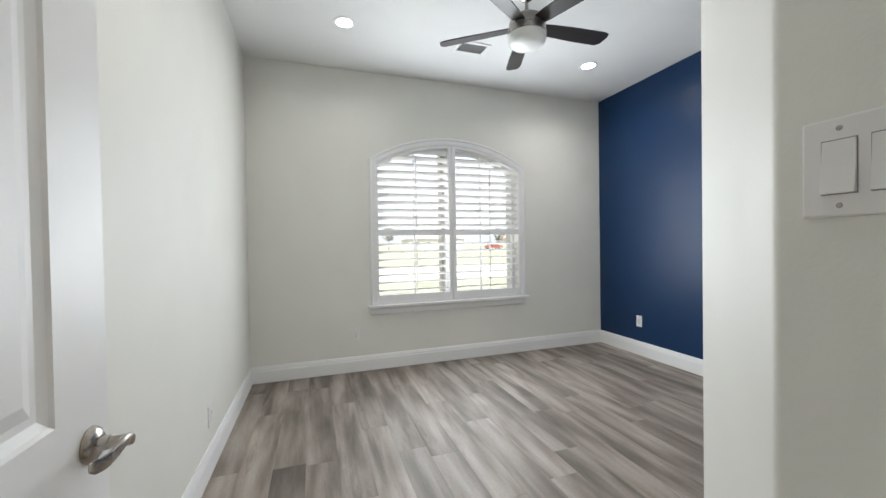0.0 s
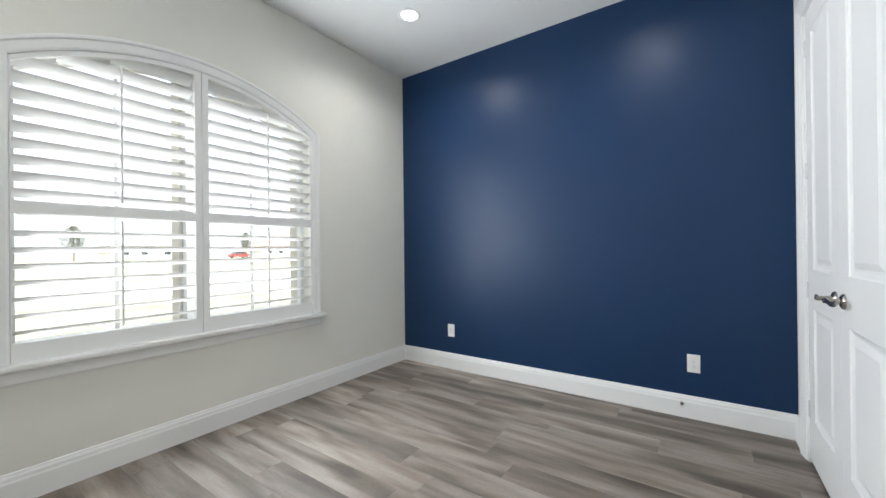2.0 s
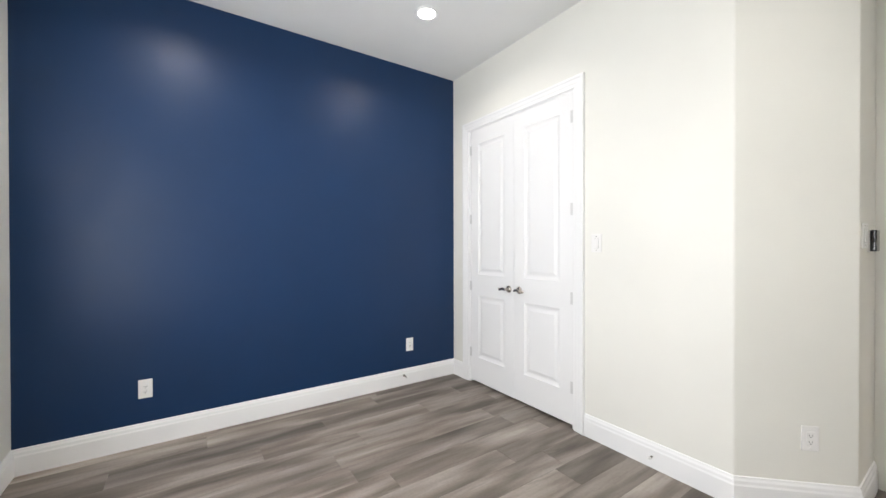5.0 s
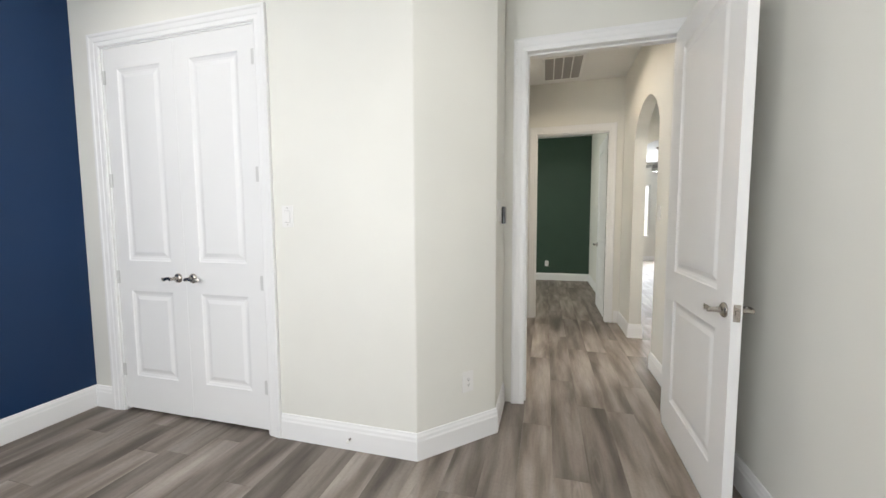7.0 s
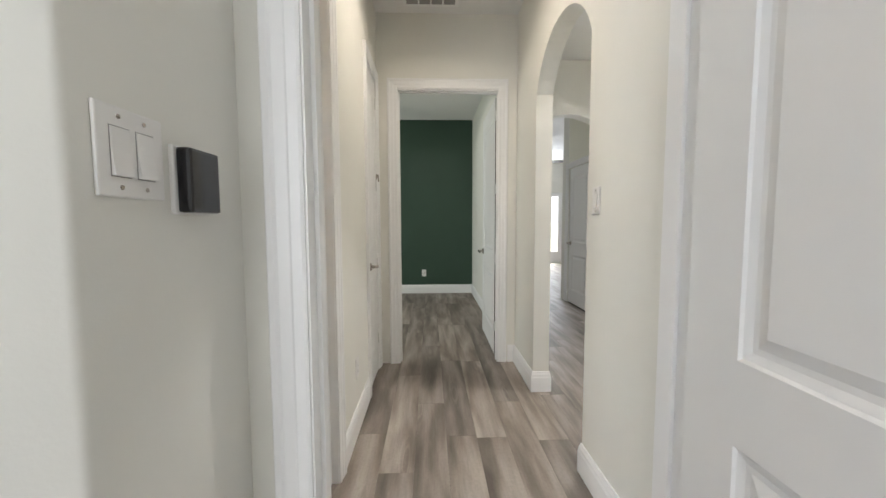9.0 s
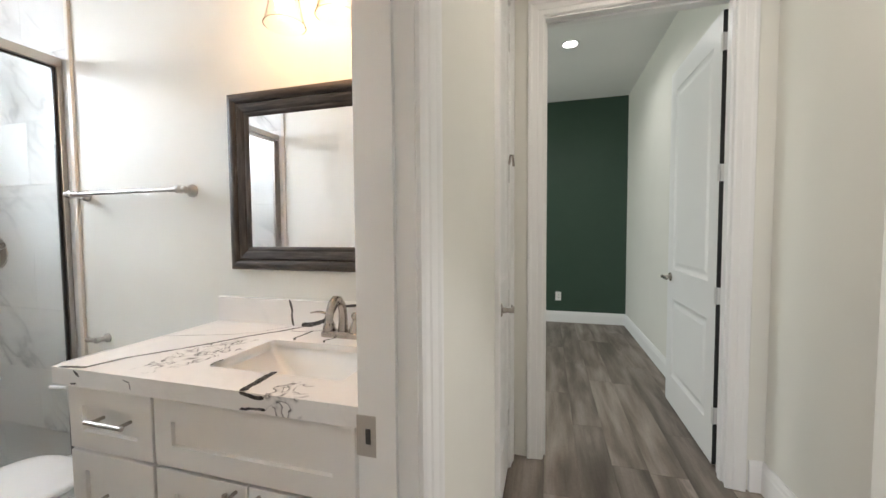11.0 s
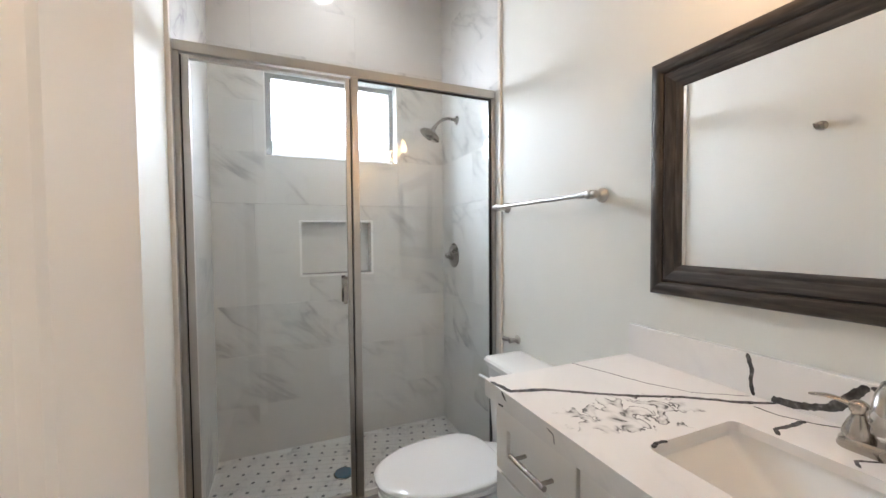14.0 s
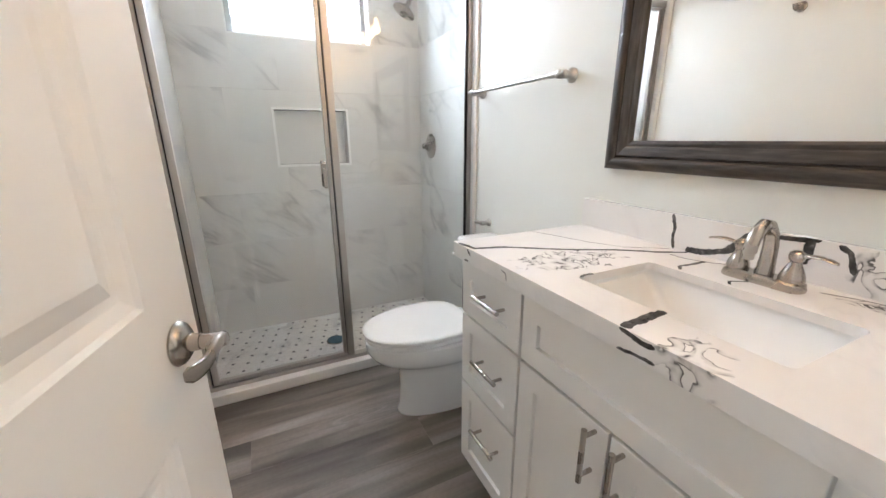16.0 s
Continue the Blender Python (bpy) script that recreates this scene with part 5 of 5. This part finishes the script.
vein("vein", [(1.198, 0.923), (1.175, 0.919), (1.155, 0.914), (1.130, 0.916)], 0.009, on_front, VEIN)
vein("vein", [(1.198, 0.884), (1.175, 0.887), (1.15, 0.889), (1.126, 0.888)], 0.007, on_front, VEIN)
vein("vein", [(1.74, 0.921), (1.725, 0.912), (1.72, 0.905)], 0.007, on_front, VEIN)
vein("vein", [(1.755, 0.884), (1.73, 0.888)], 0.006, on_front, VEIN)
vein("vein", [(1.56, 0.914), (1.54, 0.908), (1.535, 0.89)], 0.004, on_front, VEINL)


sk = thing("sink", pose((HX0 + HX1) / 2, (HY0 + HY1) / 2, CZ - 0.02), "white rectangular undermount sink basin", "sink")
hx, hy = (HX1 - HX0) / 2, (HY1 - HY0) / 2


def rrect(z, x, y, r, dx=0.0, dy=0.0, n=6):
    pts = []
    for sx, sy, a0 in ((1, 1, 0), (-1, 1, 90), (-1, -1, 180), (1, -1, 270)):
        pts += [(dx + sx * (x - r) + r * math.cos(radians(a0 + 90 * k / n)), dy + sy * (y - r) + r * math.sin(radians(a0 + 90 * k / n)), z) for k in range(n + 1)]
    return pts


bm = bmesh.new()
loft(bm, [rrect(-0.004, hx + 0.03, hy + 0.03, 0.04), rrect(-0.0005, hx + 0.03, hy + 0.03, 0.04), rrect(-0.0005, hx + 0.005, hy + 0.005, 0.020), rrect(-0.012, hx + 0.003, hy + 0.003, 0.020), rrect(-0.05, hx - 0.032, hy - 0.012, 0.024, -0.010), rrect(-0.095, hx - 0.078, hy - 0.034, 0.03, -0.028, 0.002),
          rrect(-0.128, hx - 0.115, hy - 0.068, 0.035, -0.03), rrect(-0.136, 0.05, 0.035, 0.03, -0.02), rrect(-0.142, 0.024, 0.024, 0.023)], cap=False)
part("basin", bm, PORCELAIN, sk, "", True)
part("drain", lathe(bmesh.new(), [(0.001, -0.138), (0.02, -0.138), (0.027, -0.139), (0.028, -0.143), (0.001, -0.144)], 20), NICKEL, sk, "nickel drain", True)

fa = thing("faucet", pose(1.205, -1.620, CZ), "brushed nickel two-handle centerset faucet", "faucet")
bm = bmesh.new()
loft(bm, [rrect(0.0005, 0.078, 0.027, 0.024), rrect(0.004, 0.079, 0.028, 0.025), rrect(0.017, 0.076, 0.026, 0.023), rrect(0.021, 0.071, 0.021, 0.018)])
part("base_plate", bm, NICKEL, fa, "", True)
bm = tube(bmesh.new(), [(0, -0.004, 0.018), (0, -0.006, 0.05), (0, -0.005, 0.085), (0, 0.003, 0.112), (0, 0.020, 0.131), (0, 0.043, 0.136), (0, 0.063, 0.124), (0, 0.074, 0.102), (0, 0.078, 0.080)], [0.0185, 0.0155, 0.0142, 0.0136, 0.0132, 0.0130, 0.0128, 0.0127, 0.0132], 20)
lathe(bm, [(0.001, 0.066), (0.0105, 0.066), (0.0105, 0.082), (0.001, 0.082)], 16, Matrix.Translation((0, 0.0785, 0)))
part("spout", bm, NICKEL, fa, "arched spout", True)
for s in (-1, 1):
    hb = part("handle", lathe(bmesh.new(), [(0.001, 0.018), (0.0225, 0.018), (0.0228, 0.026), (0.021, 0.035), (0.0155, 0.049), (0.0108, 0.059), (0.0100, 0.063), (0.0130, 0.067), (0.0142, 0.075), (0.0130, 0.082), (0.007, 0.087), (0.001, 0.088)], 26, Matrix.Translation((s * 0.051, 0, 0))), NICKEL, fa, "", True)
    rings = []
    for k in range(10):
        u = k / 9
        w_, th_ = (0.0045 + 0.0075 * math.sin(u * 2.35) ** 1.5) * (0.45 if k == 9 else 1), 0.0045 - 0.002 * u
        c = Vector((s * (0.060 + 0.058 * u), 0.002 + 0.008 * u, 0.077 + 0.005 * math.sin(u * 3.2) + 0.001 * u))
        rings.append([c + Vector((0, math.cos(a) * w_, math.sin(a) * th_)) for a in (2 * math.pi * i / 12 for i in range(12))])
    part("lever", loft(bmesh.new(), rings), NICKEL, hb, "", True)

# ---- bathroom: mirror, rails, lamp ----
MX0, MX1, MZ0, MZ1, MW = 0.915, 1.748, 1.139, 1.828, 0.090
mi = thing("wall_mirror", pose((MX0 + MX1) / 2, -1.725, (MZ0 + MZ1) / 2), "rectangular wall mirror in a weathered dark wood frame", "mirror")
mw, mh = (MX1 - MX0) / 2, (MZ1 - MZ0) / 2
FP = [(0.0, 0.002), (0.0, 0.022), (0.004, 0.028), (0.014, 0.032), (0.026, 0.031), (0.034, 0.026), (0.037, 0.020), (0.040, 0.020), (0.044, 0.024), (0.068, 0.021), (0.073, 0.017), (0.078, 0.018), (0.086, 0.014), (0.090, 0.010), (0.090, 0.002)]
corners = [(-mw, -mh, 1, 1), (mw, -mh, -1, 1), (mw, mh, -1, -1), (-mw, mh, 1, -1)]
for k in range(4):
    a, b = corners[k], corners[(k + 1) % 4]
    bm = loft(bmesh.new(), [[(c[0] + c[2] * d, h, c[1] + c[3] * d) for d, h in FP] for c in (a, b)])
    part("frame_side", bm, FRAMEWOOD if k % 2 == 0 else FRAMEWOODV, mi, "", True)
part("mirror_glass", cube(-mw + 0.085, mw - 0.085, 0.004, 0.0095, -mh + 0.085, mh - 0.085), MIRROR, mi, "silvered mirror glass")


def rosette(bm, x, z, y0, y1, big=0.027):
    d = y1 - y0
    return lathe(bm, [(0.001, 0.0), (big, 0.0), (big * 0.98, d * 0.12), (big * 0.75, d * 0.22), (big * 0.55, d * 0.3), (big * 0.5, d * 0.62), (big * 0.62, d * 0.7), (big * 0.62, d * 0.95), (big * 0.45, d), (0.001, d * 1.01)], 26, Matrix.Translation((x, y0, z)) @ pose(0, 0, 0, -90))


tb = thing("towel_bar", pose(2.275, -1.7248, 1.462), "brushed nickel towel bar on the bathroom wall", "towel bar")
for s in (-1, 1):
    part("post", rosette(bmesh.new(), s * 0.315, 0, 0.0, 0.075), FRAMEM, tb, "", True)
bm = tube(bmesh.new(), [(-0.335, 0.062, 0), (0.335, 0.062, 0)], 0.008, 16)
for s in (-1, 1):
    lathe(bm, [(0.001, -0.010), (0.008, -0.010), (0.013, -0.004), (0.013, 0.010), (0.009, 0.014), (0.001, 0.015)], 16, Matrix.Translation((s * 0.335, 0.062, 0)) @ pose(0, 0, 0, 0, 90 * s))
    tube(bm, [(s * 0.265, 0.062, 0), (s * 0.30, 0.062, 0)], 0.0105, 16)
part("bar", bm, FRAMEM, tb, "", True)
ph = thing("paper_holder", pose(2.50, -1.7248, 0.80), "empty brushed nickel toilet paper holder post", "paper holder")
part("post", rosette(bmesh.new(), 0, 0, 0.0, 0.055, 0.022), FRAMEM, ph, "", True)
part("arm", tube(bmesh.new(), [(0, 0.045, 0), (0.03, 0.05, 0), (0.05, 0.052, 0)], [0.009, 0.010, 0.012], 14), FRAMEM, ph, "", True)
hk = thing("robe_hook", pose(1.95, -0.2602, 1.86, 0, 0, 180), "small brushed nickel robe hook", "robe hook")
part("base", rosette(bmesh.new(), 0, 0, 0.0, 0.045, 0.024), NICKEL, hk, "", True)
part("hook", tube(bmesh.new(), [(0, 0.035, -0.005), (0, 0.05, -0.02), (0, 0.065, -0.015), (0, 0.07, 0.005)], [0.007, 0.006, 0.006, 0.009], 12), NICKEL, hk, "", True)
tr = thing("towel_ring", pose(0.8262, -1.475, 1.515, 0, 0, -90), "brushed nickel towel ring beside the mirror", "towel ring")
part("post", rosette(bmesh.new(), 0, 0, 0.0, 0.07, 0.026), NICKEL, tr, "", True)
part("ring", tube(bmesh.new(), [(0.082 * math.sin(a), 0.062, -0.075 + 0.082 * math.cos(a)) for a in (2 * math.pi * k / 40 for k in range(41))], 0.0065, 12), NICKEL, tr, "", True)

vl = thing("vanity_light", pose(1.19, -1.7248, 2.19), "three-light nickel vanity fixture with clear glass bell shades, lit", "wall light")
part("backplate", cube(-0.30, 0.30, 0.0, 0.022, -0.045, 0.045, bev=0.006), NICKEL, vl)
for bx_, by_ in BULBS:
    x = bx_ - 1.19
    arm = tube(bmesh.new(), [(x, 0.02, 0.0), (x, 0.07, 0.025), (x, 0.11, 0.03), (x, 0.125, 0.01), (x, 0.125, -0.02)], 0.009, 12)
    lathe(arm, [(0.001, -0.012), (0.028, -0.012), (0.03, -0.03), (0.026, -0.045), (0.001, -0.045)], 20, Matrix.Translation((x, 0.125, 0)))
    am = part("arm", arm, NICKEL, vl, "", True)
    bell = part("shade", lathe(bmesh.new(), [(0.024, -0.03), (0.036, -0.05), (0.048, -0.10), (0.055, -0.15), (0.066, -0.195), (0.070, -0.203), (0.067, -0.203), (0.063, -0.195), (0.052, -0.15), (0.045, -0.10), (0.033, -0.052), (0.021, -0.032)], 32, Matrix.Translation((x, 0.125, 0))), SHADE, am, "clear glass bell shade", True)
    bell.visible_shadow = False
    bulb = part("bulb", lathe(bmesh.new(), [(0.001, -0.045), (0.012, -0.05), (0.014, -0.075), (0.026, -0.105), (0.030, -0.13), (0.024, -0.15), (0.001, -0.16)], 20, Matrix.Translation((x, 0.125, 0))), BULBM, am, "lit bulb", True)
    bulb.visible_shadow = False

# ---- beyond the openings ----
for name, x0, x1, z0, z1, dr in (("window_3", -2.72, -2.20, 0.75, 2.4, False), ("window_4", -3.75, -2.95, 0.05, 2.15, True)):
    w = thing(name, pose(0, 0, 0), "white glazed living room door" if dr else "plain white living room window", "door" if dr else "window", "", "structure")
    bm = bmesh.new()
    e = 0.11 if dr else 0.045
    for a in ((x0, x0 + e, z0, z1), (x1 - e, x1, z0, z1), (x0 + e, x1 - e, z0, z0 + (0.3 if dr else e)), (x0 + e, x1 - e, z1 - e, z1)):
        box(bm, a[0], a[1], -10.68, -10.63, a[2], a[3])
    part("window_frame", bm, TRIM, w)
    part("pane", cube(x0 + e, x1 - e, -10.657, -10.653, z0 + (0.3 if dr else e), z1 - e), GLASS, w).visible_shadow = False
w = thing("window_5", pose(0, 0, 0), "white framed far bedroom window", "window", "", "structure")
bm = bmesh.new()
for a in ((-5.25, -5.2, 0.75, 2.35), (-3.6, -3.55, 0.75, 2.35), (-5.2, -3.6, 0.75, 0.8), (-5.2, -3.6, 2.3, 2.35), (-4.43, -4.37, 0.8, 2.3)):
    box(bm, 4.03, 4.09, *a)
part("window_frame", bm, VINYLW, w)
fan(-2.2, -7.8, 2.62, 20, "five-blade ceiling fan with a light in the living room")

GRASS = paint("lawn", (0.23, 0.235, 0.17), 0.9, 0.2, 0.5)
CONCRETE = paint("pale_concrete", (0.42, 0.405, 0.38), 0.85, 0.1, 0.3)
STUCCO = paint("pale_stucco", (0.55, 0.52, 0.48), 0.85, 0.06, 0.2)
ROOFM = paint("shingle_grey", (0.24, 0.235, 0.23), 0.9, 0.2, 0.4)
REDROOF = paint("shingle_red_brown", (0.30, 0.21, 0.18), 0.9, 0.2, 0.4)
solid("ground", cube(-600, 600, -600, 600, -0.5, -0.2), GRASS, "mown lawn round the house", "ground")
solid("pavement", cube(-5, 9, 4.1, 5.4, -0.2, -0.12), CONCRETE, "pale concrete porch slab outside the window", "pavement")
solid("road", cube(-80, 80, 15, 23, -0.2, -0.185), CONCRETE, "pale concrete street", "road")
HGLASS = mat("house_glass", (0.05, 0.06, 0.07), 0.1)


def house(x, y, w, d, h, roof, label):
    hs = thing("house", pose(x, y, -0.2), label, "house", "houses across the street")
    part("walls", cube(-w / 2, w / 2, -d / 2, d / 2, 0, h), STUCCO, hs)
    bm = bmesh.new()
    e = 0.5
    lo = [(-w / 2 - e, -d / 2 - e, h), (w / 2 + e, -d / 2 - e, h), (w / 2 + e, d / 2 + e, h), (-w / 2 - e, d / 2 + e, h)]
    hi = [(-w / 2 + d / 2, -0.1, h + d * 0.32), (w / 2 - d / 2, -0.1, h + d * 0.32), (w / 2 - d / 2, 0.1, h + d * 0.32), (-w / 2 + d / 2, 0.1, h + d * 0.32)]
    loft(bm, [lo, hi])
    part("roof", bm, roof, hs)
    for k, wx in enumerate((-w * 0.36, -w * 0.16, w * 0.1)):
        win = part("window", cube(wx - 0.75, wx + 0.75, -d / 2 - 0.05, -d / 2 + 0.05, 0.8, 2.2), TRIM, hs)
        part("pane", cube(wx - 0.65, wx + 0.65, -d / 2 - 0.07, -d / 2 - 0.05, 0.9, 2.1), HGLASS, win)
    part("garage_door", cube(w * 0.24, w * 0.45, -d / 2 - 0.06, -d / 2 + 0.04, 0.02, 2.2), TRIM, hs)


house(-30, 108, 17, 10, 2.9, ROOFM, "single-storey pale stucco house with a grey roof")
house(2, 112, 18, 10, 2.9, REDROOF, "single-storey pale stucco house with a red-brown roof")
house(34, 110, 17, 10, 2.9, ROOFM, "single-storey pale stucco house with a grey roof")
house(66, 108, 17, 10, 2.9, REDROOF, "single-storey pale stucco house with a red-brown roof")
house(-62, 112, 17, 10, 2.9, ROOFM, "single-storey pale stucco house with a grey roof")
LEAF = paint("foliage", (0.12, 0.13, 0.09), 0.8, 0.4, 0.5)
BARK = paint("bark", (0.10, 0.075, 0.055), 0.9, 0.2, 0.5)


def tree(x, y, h, seed):
    r = random.Random(seed)
    t = thing("tree", pose(x, y, -0.2), "small leafy street tree on the lawn", "tree", "street trees")
    bm = tube(bmesh.new(), [(0, 0, 0), (0.03, 0.02, h * 0.25), (0.0, 0.05, h * 0.5), (0.04, 0, h * 0.8)], [0.12, 0.09, 0.06, 0.02], 8)
    for k in range(6):
        a = r.random() * 6.28
        z = h * (0.35 + 0.07 * k)
        tube(bm, [(0, 0, z), (math.cos(a) * 0.5, math.sin(a) * 0.5, z + 0.5), (math.cos(a) * 1.0, math.sin(a) * 1.0, z + 0.9)], [0.04, 0.025, 0.01], 6)
    part("trunk", bm, BARK, t)
    bm = bmesh.new()
    for k in range(900):
        a, u = r.random() * 6.28, r.random()
        rr = (0.35 + 0.65 * math.sqrt(r.random())) * h * 0.3 * (0.75 + 0.35 * math.sin(3 * a + seed))
        z = h * (0.38 + 0.62 * u)
        rr *= math.sin(math.pi * (0.12 + 0.86 * u)) ** 0.7
        c = Vector((math.cos(a) * rr, math.sin(a) * rr, z))
        d1 = Vector((r.uniform(-1, 1), r.uniform(-1, 1), r.uniform(-1, 1))).normalized() * 0.16
        d2 = d1.cross(Vector((r.uniform(-1, 1), r.uniform(-1, 1), r.uniform(-1, 1)))).normalized() * 0.1
        bm.faces.new([bm.verts.new(p) for p in (c - d1, c + d2, c + d1, c - d2)])
    part("crown", bm, LEAF, t)


for k, (tx, ty, thh) in enumerate(((18, 96, 6.4), (-12, 98, 6.8), (50, 97, 6.2))):
    tree(tx, ty, thh, k)

CARPAINT = mat("red_car_paint", (0.32, 0.07, 0.06), 0.25, Coat_Weight=0.6)
TYRE = mat("tyre_rubber", (0.02, 0.02, 0.02), 0.8)
car = thing("car", pose(42, 84, -0.2, 0, 0, 12), "red saloon car parked before the far houses", "car")
side = [(-2.2, 0.35), (2.2, 0.35), (2.25, 0.62), (2.1, 0.82), (1.0, 0.94), (-1.4, 0.98), (-2.2, 0.90), (-2.28, 0.6)]
part("body", prism(bmesh.new(), side, lambda u, v, w: (u, w, v), -0.88, 0.88), CARPAINT, car)
roofline = [(-1.75, 0.96), (1.05, 0.93), (0.35, 1.40), (-0.95, 1.44)]
part("cabin", prism(bmesh.new(), roofline, lambda u, v, w: (u, w, v), -0.74, 0.74), HGLASS, car, "dark glazed cabin")
part("roof", prism(bmesh.new(), [(-1.0, 1.425), (0.38, 1.385), (0.33, 1.43), (-0.93, 1.47)], lambda u, v, w: (u, w, v), -0.72, 0.72), CARPAINT, car)
for wx in (-1.38, 1.38):
    for wy in (-0.80, 0.80):
        wheel = part("wheel", lathe(bmesh.new(), [(0.001, -0.10), (0.30, -0.10), (0.33, -0.07), (0.33, 0.07), (0.30, 0.10), (0.001, 0.10)], 20, Matrix.Translation((wx, wy, 0.33)) @ pose(0, 0, 0, 90)), TYRE, car)
        part("rim", lathe(bmesh.new(), [(0.001, -0.105), (0.20, -0.105), (0.20, 0.105), (0.001, 0.105)], 16, Matrix.Translation((wx, wy, 0.33)) @ pose(0, 0, 0, 90)), STEEL, wheel)

# ---- floor planks ----
FLOOR = bpy.data.objects["floor"]
ROOMS = [(-0.52, 3.52, -0.165, 3.80), (-0.615, 0.826, -2.73, -0.165), (-1.91, -0.615, -5.42, -0.30), (-0.48, 4.0, -5.97, -2.73), (0.826, 2.66, -1.725, -0.26)]
PW, PL, GAP = 0.180, 1.22, 0.0006
rng = random.Random(7)
shared = {}


def plank_mesh(w, l):
    key = (round(w, 3), round(l, 3))
    if key not in shared:
        bm = bmesh.new()
        e = 0.0007
        top = [(-w / 2 + e, -l / 2 + e), (w / 2 - e, -l / 2 + e), (w / 2 - e, l / 2 - e), (-w / 2 + e, l / 2 - e)]
        low = [(-w / 2, -l / 2), (w / 2, -l / 2), (w / 2, l / 2), (-w / 2, l / 2)]
        loft(bm, [[(x, y, -0.007) for x, y in low], [(x, y, -0.0006) for x, y in low], [(x, y, 0) for x, y in top]])
        bmesh.ops.recalc_face_normals(bm, faces=bm.faces[:])
        me = bpy.data.meshes.new("plank")
        bm.to_mesh(me)
        bm.free()
        me.materials.append(PLANK)
        shared[key] = me
    return shared[key]


def lay(x0, x1, y0, y1):
    ob = new("plank", plank_mesh(x1 - x0 - GAP, y1 - y0 - GAP))
    ob.location = ((x0 + x1) / 2, (y0 + y1) / 2, 0)
    ob.parent = FLOOR


col = -1.98
while col < 4.0:
    start = -6.2 - rng.random() * PL
    while start < 3.9:
        pieces = []
        for rx0, rx1, ry0, ry1 in ROOMS:
            x0, x1, y0, y1 = max(col, rx0), min(col + PW, rx1), max(start, ry0), min(start + PL, ry1)
            if x1 - x0 > 0.01 and y1 - y0 > 0.01:
                for q in pieces:
                    if abs(q[0] - x0) < 0.003 and abs(q[1] - x1) < 0.003 and (abs(q[2] - y1) < 0.003 or abs(q[3] - y0) < 0.003):
                        q[2], q[3] = min(q[2], y0), max(q[3], y1)
                        break
                else:
                    pieces.append([x0, x1, y0, y1])
        for q in pieces:
            lay(*q)
        start += PL
    col += PW
bm = bmesh.new()
far = random.Random(3)
x = -5.6
while x < 0.48:
    y = -10.6 - far.random()
    while y < -5.42:
        a, b = max(y, -10.6), min(y + PL, -5.42 if x < -1.91 else -6.09 if x > -0.6 else -5.42)
        if b - a > 0.02:
            box(bm, x, x + PW - GAP, a, b - GAP, -0.007, 0.0)
        y += PL
    x += PW
rest = part("plank_field", bm, PLANK, FLOOR)
tagged(rest, "", "", "", "stuff")
